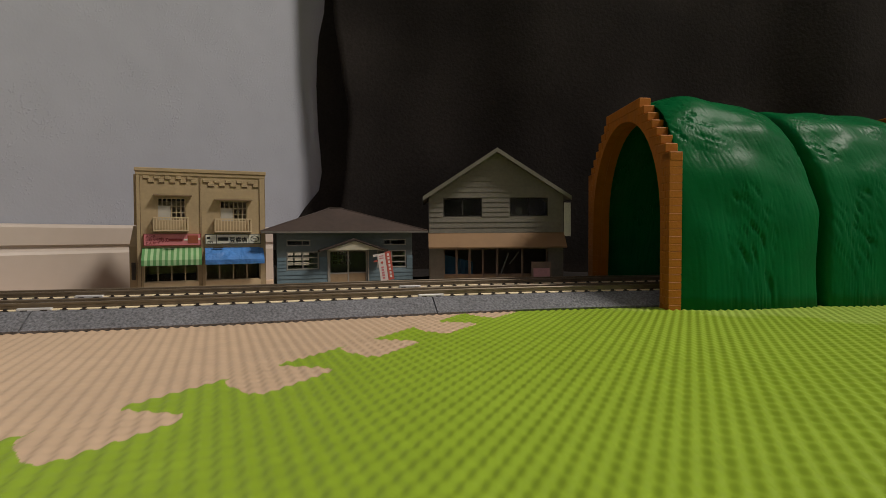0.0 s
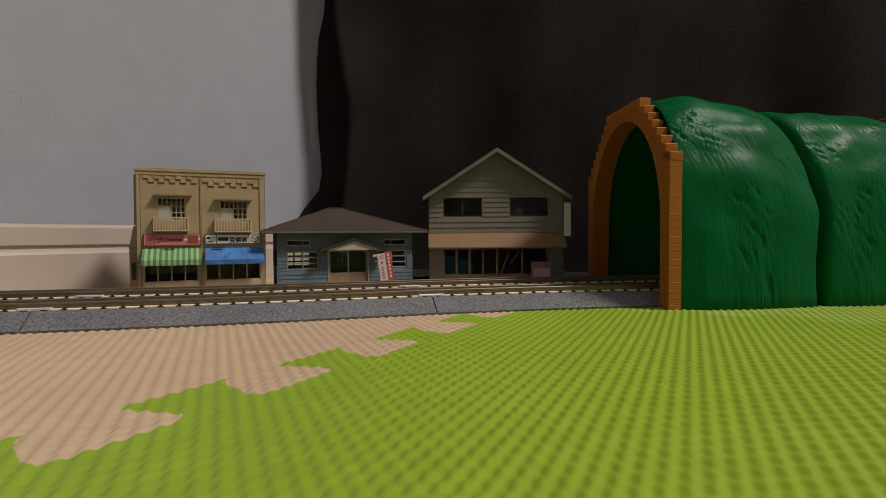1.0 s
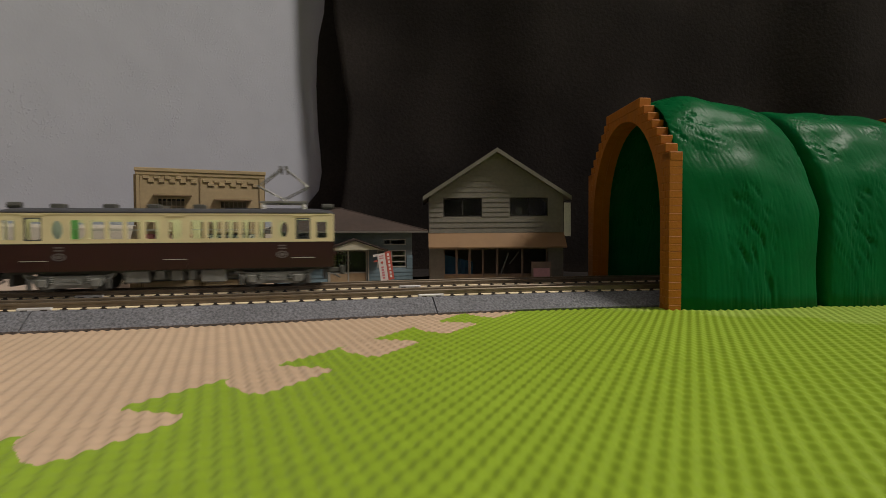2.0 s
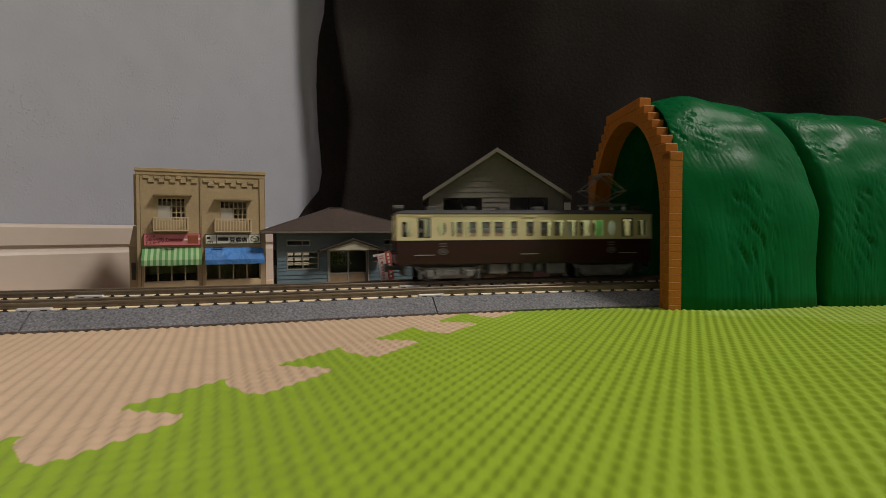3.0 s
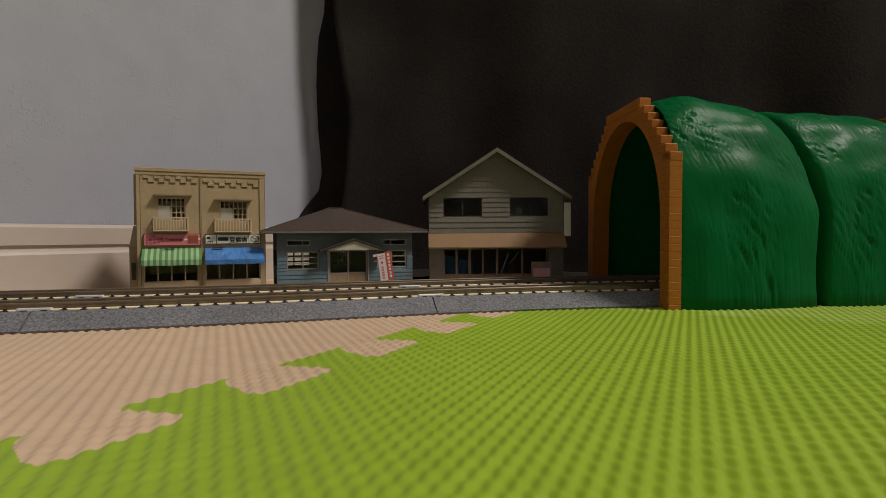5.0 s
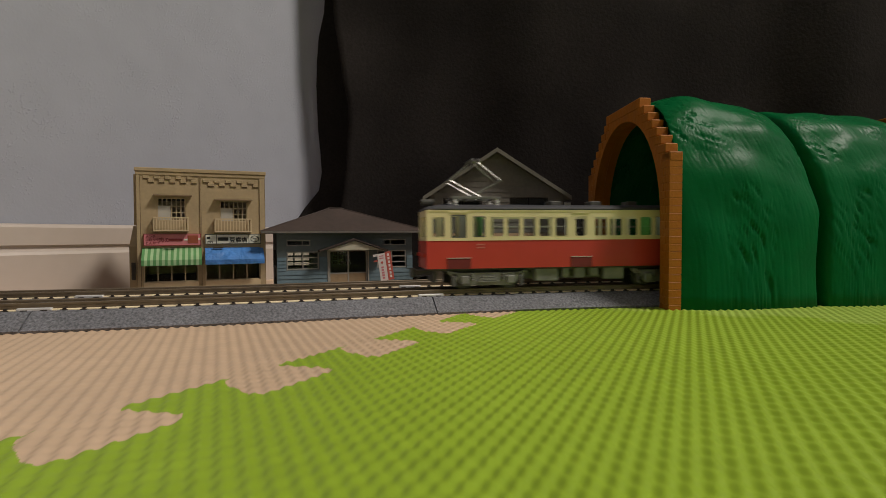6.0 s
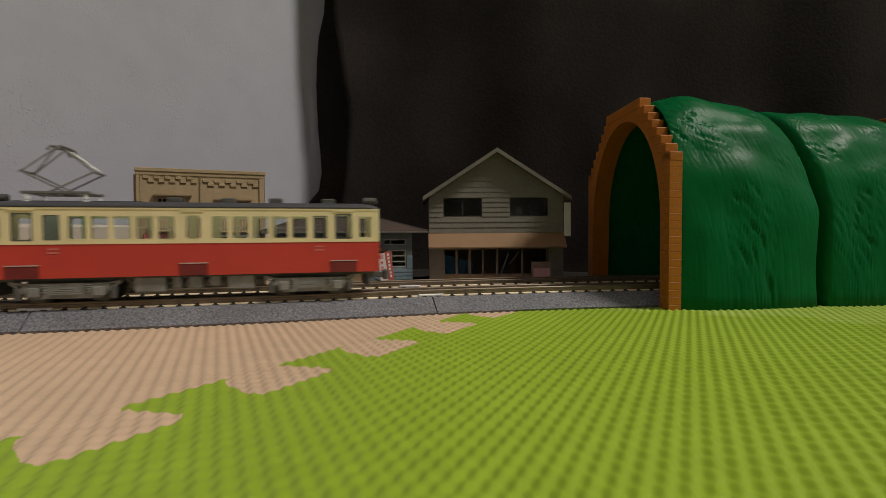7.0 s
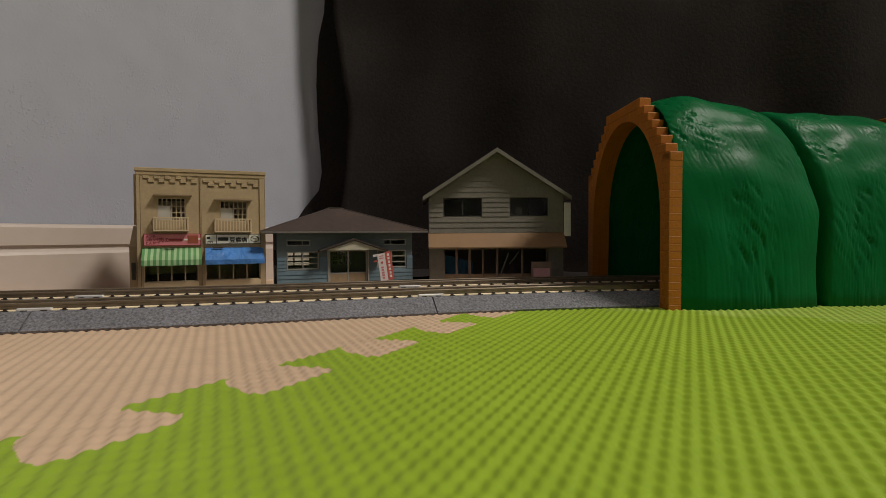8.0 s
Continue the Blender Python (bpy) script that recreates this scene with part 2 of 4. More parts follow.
def sweep(profile, off, s0, s1, step, bm=None):
    """Carry a closed profile (across, up) along the line."""
    out = bm or bmesh.new()
    k = max(2, int(math.ceil((s1 - s0) / step)) + 1)
    rings = []
    for i in range(k):
        s = s0 + (s1 - s0) * i / (k - 1)
        ring = []
        for y, z in profile:
            q, _ = along(s, off + y)
            ring.append(out.verts.new((q.x, q.y, z)))
        rings.append(ring)
    n = len(profile)
    for r0, r1 in zip(rings, rings[1:]):
        for j in range(n):
            out.faces.new((r0[j], r0[(j + 1) % n], r1[(j + 1) % n], r1[j]))
    out.faces.new(rings[0])
    out.faces.new(rings[-1][::-1])
    return out


PIECES = [(-0.46, -0.30), (-0.30, -0.215), (-0.215, -0.0868), (-0.0868, 0.0215), (0.0215, 0.144), (0.144, 0.268), (0.268, 0.392), (0.392, 0.516), (0.516, 0.640), (0.640, 0.764)]
BED = [(-0.0128, 0.0), (0.0128, 0.0), (0.0130, 0.0004), (0.0132, 0.0008), (0.0078, 0.0046), (0.0068, 0.0050), (-0.0068, 0.0050), (-0.0078, 0.0046), (-0.0132, 0.0008), (-0.0130, 0.0004)]
FOOT_SHAPE = [(-0.0009, 0.0050), (0.0009, 0.0050), (0.0009, 0.00522), (0.0007, 0.00538), (0.0003, 0.00545), (-0.0003, 0.00545), (-0.0007, 0.00538), (-0.0009, 0.00522)]
WEB_SHAPE = [(-0.0003, 0.00545), (0.0003, 0.00545), (0.0003, 0.0063), (0.00045, 0.0065), (0.00045, 0.0069), (0.0003, HEAD), (-0.0003, HEAD), (-0.00045, 0.0069), (-0.00045, 0.0065), (-0.0003, 0.0063)]


def track_piece(off, s0, s1):
    t = thing("track_piece", pose(0, 0, -0.0004), "model railway track on grey ballast-textured plastic roadbed", "railway track", "track pieces on the mats")
    part("roadbed", sweep(BED, off, s0 + 0.0002, s1 - 0.0002, 0.012), BALLAST, t, "grey speckled plastic roadbed")
    bm = bmesh.new()
    k = int(round((s1 - s0) / 0.00465))
    for i in range(k):
        s = s0 + (i + 0.5) * (s1 - s0) / k
        q, a = along(s, off)
        b = box(-0.0008, 0.0008, -0.0061, 0.0061, 0.0046, 0.00525)
        for y in (-GAUGE / 2, GAUGE / 2):
            for e in (-1, 1):
                ya, yb = sorted((y + e * 0.0004, y + e * 0.0011))
                box(-0.00040, 0.00040, ya, yb, 0.0050, 0.0057, bm=b)
        bmesh.ops.transform(b, matrix=pose(q.x, q.y, 0, 0, 0, math.degrees(a)), verts=b.verts)
        join(bm, b)
    ties = part("sleeper_strip", bm, SLEEPER, t, "dark brown moulded sleepers with rail chairs")
    tagged(ties, kind="stuff")
    for y in (-GAUGE / 2, GAUGE / 2):
        web = part("rail", sweep(WEB_SHAPE, off + y, s0, s1, 0.008), WEB, t, "rail with its brown reflection in the colour")
        part("rail_foot", sweep(FOOT_SHAPE, off + y, s0, s1, 0.008), FOOT_GLINT, web, "nickel rail foot with its glint in the colour")
        q, a = along(s1, off + y)
        b = box(-0.0042, 0.0042, -0.0014, 0.0014, 0.0049, 0.0058, 0.0002)
        bmesh.ops.transform(b, matrix=pose(q.x, q.y, 0, 0, 0, math.degrees(a)), verts=b.verts)
        part("rail_joiner", b, JOINER, t, "silver rail joiner")


for off in (0.0, GAP):
    for s0, s1 in PIECES:
        track_piece(off, s0, s1)

# ---- curtains ----
def curtain(x0, x1, y0, slope, folds, edge, mat_, label, curl=0.0, top=1.3, cols=220, rows=60):
    """Hanging cloth: a sheet with soft folds; edge(z) moves its free side."""
    bm = bmesh.new()
    grid = []
    for j in range(rows + 1):
        z = -0.009 + (top + 0.009) * (j / rows) ** 1.5
        row = []
        for i in range(cols + 1):
            u = i / cols
            x = x0 + (x1 - x0) * u + edge(z) * max(0.0, 1 - u * 12)
            y = y0 + slope * (x - x0) + 1.2 * min(0.0, edge(z)) * max(0.0, 1 - u * 12)
            y -= curl * math.exp(-max(0.0, x - x0) / 0.013)
            for amp, wave, ph, lean in folds:
                y += amp * math.sin(2 * math.pi * (x + lean * z) / wave + ph + 0.8 * noise.noise((x * 3, z * 1.6, ph)))
            y += 0.0025 * noise.noise((x * 23, z * 10, 2.0))
            row.append(bm.verts.new((x, y, z)))
        grid.append(row)
    for r0, r1 in zip(grid, grid[1:]):
        for i in range(cols):
            bm.faces.new((r0[i], r0[i + 1], r1[i + 1], r1[i]))
    ob = solo("curtain", bm, mat_, label, "curtain", group="dark cloths hung behind the scene", smooth=True)
    mod = ob.modifiers.new("thickness", "SOLIDIFY")
    mod.thickness = 0.0008
    return ob


def profile(z, *knots):
    """Smooth value at height z between knots (z, value)."""
    for (z0, v0), (z1, v1) in zip(knots, knots[1:]):
        if z <= z1:
            f = min(1.0, max(0.0, (z - z0) / (z1 - z0)))
            f = f * f * (3 - 2 * f)
            return v0 + (v1 - v0) * f
    return knots[-1][1]


def back_edge(z):
    return profile(z, (0.028, -0.0140), (0.040, -0.0100), (0.049, -0.0010), (0.064, 0.0024), (0.104, 0.0), (0.130, -0.0004), (0.153, 0.0013), (0.177, 0.0053), (0.3, 0.013))


def front_edge(z):
    return profile(z, (0.035, 0.0037), (0.068, 0.0074), (0.100, 0.0098), (0.131, 0.0050), (0.157, 0.0016), (0.180, 0.0), (0.3, -0.004))


curtain(-0.0815, 0.06, 0.3590, 0.0, [(0.001, 0.03, 0.5, 0.1)], back_edge, CLOTH, "black velvet cloth hanging in a narrow fold beside the wall", cols=80)
curtain(-0.0672, 0.75, 0.3440, -0.05, [(0.0034, 0.17, 1.2, 0.12), (0.0011, 0.06, 0.3, -0.1)], front_edge, CLOTH, "charcoal black cloth hung in soft folds behind the houses", curl=0.006)
solo("curtain_rail", rod((-0.11, 0.350, 1.306), (0.8, 0.305, 1.306), 0.008), JOINER, "plain steel rod that carries the cloth", "curtain rail")


def added_dark_cloth():
    """Black cloth in shallow waves, added to darken the shaded floor behind the houses."""
    bm = bmesh.new()
    grid = []
    for i in range(91):
        x = -0.06 + 0.0075 * i
        row = []
        for j in range(31):
            y = 0.285 + 0.005 * math.sin(x * 65) + 0.048 * j / 30 - 0.02 * max(0.0, x)
            z = 0.0025 + 0.002 * noise.noise((x * 28, y * 46, 4)) + 0.0012 * math.sin(y * 140 + x * 30)
            row.append(bm.verts.new((x, y, max(0.0012, z))))
        grid.append(row)
    for r0, r1 in zip(grid, grid[1:]):
        for j in range(30):
            bm.faces.new((r0[j], r1[j], r1[j + 1], r0[j + 1]))
    ob = solo("added_floor_cloth", bm, CLOTH, "black cloth in waves, added to darken the floor behind the houses", "cloth", smooth=True)
    ob.modifiers.new("thickness", "SOLIDIFY").thickness = 0.001


added_dark_cloth()


# ---- the tunnel ----
TUN = pose(0.0692, 0.2116, -0.0004, 1.0, 0, 2.9) @ Matrix.Diagonal((0.626, 0.568, 0.6245, 1))
SHEAR = math.tan(radians(3.5))
TAPER = 0.085
T_HALF, T_FLAT, T_SHOULDER, T_TOP, T_LEN = 0.0705, 0.0290, 0.0815, 0.1168, 0.172
STEPS = 7


def step_yz(i):
    return T_HALF + (T_FLAT - T_HALF) * i / STEPS, T_SHOULDER + (T_TOP - T_SHOULDER) * i / STEPS


def sheared(bm):
    for v in bm.verts:
        v.co.y += v.co.x * SHEAR
        v.co.z *= 1 - (TAPER if v.co.x < T_LEN - 0.007 else 0.045) * max(0.0, v.co.x - 0.008) / T_LEN
    return bm


def portal_ring(inset):
    side = [(-T_HALF + inset, 0.0), (-T_HALF + inset, T_SHOULDER - inset)]
    for i in range(STEPS):
        y1, z1 = step_yz(i + 1)
        _, z0 = step_yz(i)
        side += [(-y1 + inset, z0 - inset), (-y1 + inset, z1 - inset)]
    other = [(-y, z) for y, z in side[::-1]]
    ih, spring, crown = 0.0585, 0.048, 0.1078
    inner = [(ih + 0.002, 0.0)] + [(ih * math.cos(math.pi * i / 24), spring + (crown - spring) * math.sin(math.pi * i / 24)) for i in range(25)] + [(-ih - 0.002, 0.0)]
    return side + other + inner


def hill_mesh():
    """Moulded hill: two swellings with a crease between them and combed streaks down the sides."""
    bm = bmesh.new()
    nu, nv = 420, 230
    x0, x1 = 0.0063, T_LEN - 0.0075
    grid = []
    for i in range(nu + 1):
        u = i / nu
        x = x0 + (x1 - x0) * u
        row = []
        for j in range(nv + 1):
            v = j / nv
            a = math.pi * v
            c, sn = math.cos(a), math.sin(a)
            side = abs(c)
            half = 0.0700
            y = -half * math.copysign(side ** 0.62, c)
            z = 0.1145 * sn ** 0.60
            # crease that slants over the top
            cx = 0.0845 - 0.028 * max(0.0, z / 0.115 - 0.45) - 0.0015 * math.sin(z * 60)
            d = (x - cx)
            dent = 0.0075 * math.exp(-(d / 0.0030) ** 2) if d > 0 else 0.0075 * math.exp(-(d / 0.0016) ** 2)
            swell = 0.0055 * math.sin(math.pi * min(1, max(0, (x - x0) / (cx - x0)))) ** 0.7 if d <= 0 else 0.0035 * math.sin(math.pi * min(1.0, (x - cx) / (x1 - cx))) ** 0.6
            sv = v * 2.6
            lean = x * 340 + sv * 40 + 3.0 * noise.noise((x * 26, sv * 4, 5))
            streak = noise.noise((lean, sv * 21, 1.0)) + 0.45 * noise.noise((lean * 1.8, sv * 36, 6.0))
            streak = max(0.0, streak - 0.10) * 0.0026
            high = max(0.0, min(1.0, (sn - 0.42) / 0.4))
            mask = (0.75 - 0.15 * high) * max(0.0, min(1.0, 0.30 + 2.2 * noise.noise((x * 34, sv * 4.2, 9))))
            broad = 0.0030 * noise.noise((x * 24 + sv, sv * 2.8, 3)) + 0.0013 * noise.noise((x * 62, sv * 7, 7)) - 0.00022 * max(0.0, noise.noise((x * 700 + sv * 20, sv * 11, 3)))
            off = swell - dent + broad * min(1.0, (x - x0) / 0.012) - streak * mask
            y += -c * off
            z += sn * off + 0.0015 * (1 - u) * sn ** 3 - 0.0012 * sn ** 3
            row.append(bm.verts.new((x, y, max(0.0, z))))
        grid.append(row)
    for r0, r1 in zip(grid, grid[1:]):
        for j in range(nv):
            bm.faces.new((r0[j], r0[j + 1], r1[j + 1], r1[j]))
    return sheared(bm)


def tunnel():
    t = thing("toy_tunnel", TUN, "green plastic toy hill tunnel with orange brick portals over the tracks", "toy tunnel")
    hill = part("hill", hill_mesh(), HILL, t, "glossy green moulded plastic hill with a crease", smooth=True)
    mod = hill.modifiers.new("thickness", "SOLIDIFY")
    mod.thickness, mod.offset = 0.002, -1.0
    course = T_SHOULDER / 21
    for x0, front in ((0.0, -1), (T_LEN, 1)):
        p = part("portal", sheared(prism(portal_ring(0.0003), x0 + 0.0003, x0 + 0.0064, "x")), PORTAL, t, "orange plastic portal with stepped brick edge")
        lining = [(0.0605 * math.cos(math.pi * i / 24), 0.048 + 0.0618 * math.sin(math.pi * i / 24)) for i in range(25)]
        lining = [(0.0623, 0.0)] + lining + [(-0.0623, 0.0), (-0.0603, 0.0)] + [(-0.0583 * math.cos(math.pi * i / 24), 0.048 + 0.0596 * math.sin(math.pi * i / 24)) for i in range(25)] + [(0.0603, 0.0)]
        xa, xb = (x0 + 0.0065, x0 + 0.0118) if front < 0 else (x0 - 0.0052, x0 + 0.0002)
        part("lining", sheared(prism(lining, xa, xb, "x")), PORTAL, p)
        face = x0 if front < 0 else x0 + 0.007
        made = {}
        for sgn in (-1, 1):
            for k in range(21):
                long_first = k % 2 == 0
                cuts = [0.0, 0.0075, 0.0115] if long_first else [0.0, 0.0045, 0.0115]
                for m0, m1 in zip(cuts, cuts[1:]):
                    key = (sgn, m0, m1)
                    if key not in made:
                        ya, yb = sgn * (T_HALF - m0), sgn * (T_HALF - m1 + 0.0003)
                        xa, xb = (face, face + 0.0068) if m0 == 0 else (face, face + 0.004)
                        if front > 0:
                            xa, xb = (face - 0.0068, face) if m0 == 0 else (face - 0.004, face)
                        bm = sheared(box(xa, xb, min(ya, yb), max(ya, yb), 0.00005, course - 0.00005, 0.00012))
                        made[key] = mesh_of("brick", bm, PORTAL)
                    b = new("brick", made[key])
                    b.parent = p
                    b.location = (0, 0, course * k)
            for i in range(STEPS):
                y0, z0 = step_yz(i)
                y1, z1 = step_yz(i + 1)
                ya, yb = sgn * (y0 + 0.0002), sgn * (y1 - 0.0035)
                bm = sheared(box(face if front < 0 else face - 0.007, face + 0.007 if front < 0 else face, min(ya, yb), max(ya, yb), z0 - 0.0048, z0, 0.0005))
                b = new("brick", mesh_of("brick", bm, PORTAL))
                b.parent = p
        cap = sheared(box(face - 0.0003 if front < 0 else face - 0.0067, face + 0.0067 if front < 0 else face + 0.0003, -T_FLAT - 0.0005, T_FLAT + 0.0005, T_TOP - 0.0055, T_TOP + 0.0003, 0.0005))
        b = new("coping", mesh_of("coping", cap, PORTAL))
        b.parent = p
    return t


tunnel()
# ---- houses ----
TAN = material("tan_card", (0.40, 0.30, 0.17), 0.75, vary=0.06, scale=500, stain=0.10, stain_scale=60, bump=0.1)
TAN_DARK = material("tan_card_edge_shade", (0.15, 0.10, 0.05), 0.8, vary=0.1)
CREAM_WOOD = material("cream_card", (0.56, 0.44, 0.27), 0.7, vary=0.06, stain=0.06, stain_scale=90)
DARK_CARD = material("dark_card", (0.05, 0.042, 0.034), 0.8)
PINK = material("pink_sign", (0.62, 0.20, 0.22), 0.6, vary=0.05, stain=0.06, stain_scale=90)
SIGN_RED = material("sign_red_ink", (0.20, 0.02, 0.02), 0.6)
SIGN_WHITE = material("white_sign", (0.72, 0.70, 0.58), 0.6, vary=0.04)
INK = material("black_ink", (0.02, 0.02, 0.02), 0.6)
MEAT = material("meat_brown", (0.30, 0.07, 0.03), 0.6)
AWN_GREEN = material("awning_green", (0.10, 0.27, 0.09), 0.7, vary=0.08, stain=0.1, stain_scale=120)
AWN_PALE = material("awning_pale", (0.34, 0.50, 0.26), 0.7, vary=0.08, stain=0.1, stain_scale=120)
AWN_BLUE = material("awning_blue", (0.07, 0.22, 0.55), 0.4, bump=0.8, bump_scale=140, vary=0.12, scale=120, stain=0.18, stain_scale=70)
SHOJI = material("white_paper_screen", (0.46, 0.43, 0.37), 0.8, vary=0.06)
BLUE_WOOD = material("blue_clapboard", (0.115, 0.142, 0.146), 0.75, vary=0.08, scale=400, stain=0.12, stain_scale=60)
BLUE_LOW = material("blue_low_board", (0.115, 0.172, 0.20), 0.75, vary=0.08, scale=400, stain=0.12, stain_scale=60)
ROOF_BROWN = material("brown_roof_card", (0.056, 0.037, 0.029), 0.8, vary=0.12, scale=300, stain=0.2, stain_scale=40)
EAVE = material("grey_eave", (0.15, 0.135, 0.115), 0.8)
FRAME_GREY = material("grey_frame", (0.30, 0.29, 0.255), 0.7)
PORCH = material("porch_cream", (0.50, 0.46, 0.34), 0.75)
DOOR_TAN = material("door_tan_panel", (0.30, 0.215, 0.125), 0.7)
GREY_WOOD = material("grey_clapboard", (0.195, 0.178, 0.145), 0.78, vary=0.08, scale=400, stain=0.1, stain_scale=50)
GREY_ROOF = material("grey_roof_card", (0.185, 0.172, 0.135), 0.8, vary=0.08, stain=0.12, stain_scale=50)
AWN_TAN = material("awning_tan", (0.28, 0.165, 0.080), 0.7, vary=0.05, stain=0.08, stain_scale=60)
PINK_BOARD = material("pink_board", (0.75, 0.40, 0.40), 0.7, vary=0.08, scale=900)
BOARD_EDGE = material("board_brown", (0.28, 0.20, 0.14), 0.7)
BLADE = material("pale_blade_sign", (0.80, 0.78, 0.68), 0.7, vary=0.12, scale=900)
BANNER_RED = material("banner_red", (0.50, 0.10, 0.07), 0.7, vary=0.08)
BANNER_WHITE = material("banner_white", (0.74, 0.66, 0.62), 0.7, vary=0.06)
BLUE_SHEET = material("blue_sheet", (0.05, 0.16, 0.26), 0.6, vary=0.15, stain=0.2)
GLASS = glass_material("window_glass")


def holed(w, z0, z1, y0, y1, holes, x0=0.0):
    """A wall panel along x with rectangular openings (xa, xb, za, zb) right through it."""
    xs = sorted({x0, w, *[h[0] for h in holes], *[h[1] for h in holes]})
    zs = sorted({z0, z1, *[h[2] for h in holes], *[h[3] for h in holes]})
    xs = [x for x in xs if x0 <= x <= w]
    zs = [z for z in zs if z0 <= z <= z1]
    bm = bmesh.new()
    cell = {}

    def solid(i, k):
        if not (0 <= i < len(xs) - 1 and 0 <= k < len(zs) - 1):
            return False
        cx, cz = (xs[i] + xs[i + 1]) / 2, (zs[k] + zs[k + 1]) / 2
        return not any(a < cx < b and c < cz < d for a, b, c, d in holes)

    def vert(i, k, y):
        if (i, k, y) not in cell:
            cell[(i, k, y)] = bm.verts.new((xs[i], y, zs[k]))
        return cell[(i, k, y)]
    for i in range(len(xs) - 1):
        for k in range(len(zs) - 1):
            if not solid(i, k):
                continue
            for y in (y0, y1):
                bm.faces.new((vert(i, k, y), vert(i + 1, k, y), vert(i + 1, k + 1, y), vert(i, k + 1, y)))
            for di, dk, e in ((-1, 0, ((i, k), (i, k + 1))), (1, 0, ((i + 1, k), (i + 1, k + 1))), (0, -1, ((i, k), (i + 1, k))), (0, 1, ((i, k + 1), (i + 1, k + 1)))):
                if not solid(i + di, k + dk):
                    (a, b), (c, d) = e
                    bm.faces.new((vert(a, b, y0), vert(c, d, y0), vert(c, d, y1), vert(a, b, y1)))
    return bm


def bars(x0, x1, z0, z1, y0, y1, ups, acrosses, t):
    """A window frame with upright and level bars at the given fractions."""
    bm = bmesh.new()
    box(x0, x1, y0, y1, z0, z0 + t, bm=bm)
    box(x0, x1, y0, y1, z1 - t, z1, bm=bm)
    box(x0, x0 + t, y0, y1, z0 + t, z1 - t, bm=bm)
    box(x1 - t, x1, y0, y1, z0 + t, z1 - t, bm=bm)
    for f in ups:
        c = x0 + (x1 - x0) * f
        box(c - t / 2, c + t / 2, y0 + 0.0001, y1 - 0.0001, z0 + t, z1 - t, bm=bm)
    for f in acrosses:
        c = z0 + (z1 - z0) * f
        box(x0 + t, x1 - t, y0 + 0.0002, y1 - 0.0002, c - t / 2, c + t / 2, bm=bm)
    return bm


def window(parent, x0, x1, z0, z1, y, ups, acrosses, t, mat_, label=""):
    w = part("window", bars(x0, x1, z0, z1, y, y + 0.0009, [], [], t), mat_, parent, label)
    for f in ups:
        c = x0 + (x1 - x0) * f
        part("glazing_bar", box(c - t / 2, c + t / 2, y + 0.0001, y + 0.0008, z0 + t, z1 - t), mat_, w)
    for f in acrosses:
        c = z0 + (z1 - z0) * f
        part("glazing_bar", box(x0 + t, x1 - t, y + 0.0002, y + 0.0007, c - t / 2, c + t / 2), mat_, w)
    g = part("pane", box(x0 + t * 0.5, x1 - t * 0.5, y + 0.0004, y + 0.0006, z0 + t * 0.5, z1 - t * 0.5), GLASS, w)
    g.visible_shadow = False
    return w


def lettering(words, size, x, y, z, mat_, parent):
    cu = bpy.data.curves.new("lettering", "FONT")
    cu.body, cu.size, cu.extrude = words, size, 0.00006
    cu.offset = size * 0.022
    cu.resolution_u = 2
    cu.materials.append(mat_)
    ob = new("lettering", cu)
    ob.parent = parent
    ob.matrix_local = pose(x, y, z, 90, 0, 0)
    return ob


def awning(parent, x0, x1, z0, z1, out, mats, label, drop=0.004):
    """Sloping canopy with a hanging front, in stripes."""
    a = part("awning", prism([(-out, z0 + drop), (-out + 0.0008, z0 + drop), (0.0, z1 - 0.0008), (0.0, z1)], x0, x1, "x"), mats[0], parent, label)
    n = len(mats)
    for i in range(n):
        xa, xb = x0 + (x1 - x0) * i / n, x0 + (x1 - x0) * (i + 1) / n
        lift = 0.0002
        bm = prism([(-out - lift, z0), (-out + 0.0006, z0), (-out + 0.0006, z0 + drop), (0, z1 - 0.0002), (0, z1 + lift), (-out - lift, z0 + drop + lift)], xa, xb, "x")
        part("canopy_strip", bm, mats[i], a)
    return a


def shop():
    w, h, d = 0.069, 0.0766, 0.050
    t = thing("shop_building", pose(-0.1151, 0.2044, 0, 0, 0, 23.7) @ Matrix.Diagonal((0.668, 0.6, 0.661, 1)), "tan card two-storey model shop with two awnings and signs", "shop")

    def X(p):
        f = (p - 238) / 223
        return (f - 0.10 * f * (1 - f)) * w

    def Z(y):
        return 0.0294 + (443 - y) * 0.000331
    upper = [(X(275), X(324), Z(392), Z(352)), (X(384), X(430), Z(393), Z(356))]
    lower = [(X(249), X(345), Z(500), Z(450)), (X(357), X(452), Z(500), Z(450))]
    part("wall", holed(w, 0.0, h - 0.0022, 0.0, 0.0015, upper + lower), TAN, t, "tan card front wall")
    part("wall", box(0, 0.0015, 0.0015, d, 0, h - 0.0085, 0.0), TAN, t)
    part("wall", box(w - 0.0015, w, 0.0015, d, 0, h - 0.0085), TAN, t)
    part("wall", box(0.0015, w - 0.0015, d - 0.0015, d, 0, h - 0.012), TAN, t)
    part("roof", box(0.0015, w - 0.0015, 0.0015, d - 0.0015, h - 0.016, h - 0.0145), DARK_CARD, t, "dark flat roof behind the parapet")
    part("floor_slab", box(0.0015, w - 0.0015, 0.0015, d - 0.0015, Z(446), Z(443)), DARK_CARD, t)
    part("cornice", box(-0.0008, w + 0.0008, -0.0012, 0.0027, h - 0.0022, h, 0.0003), TAN, t, "moulded top cornice")
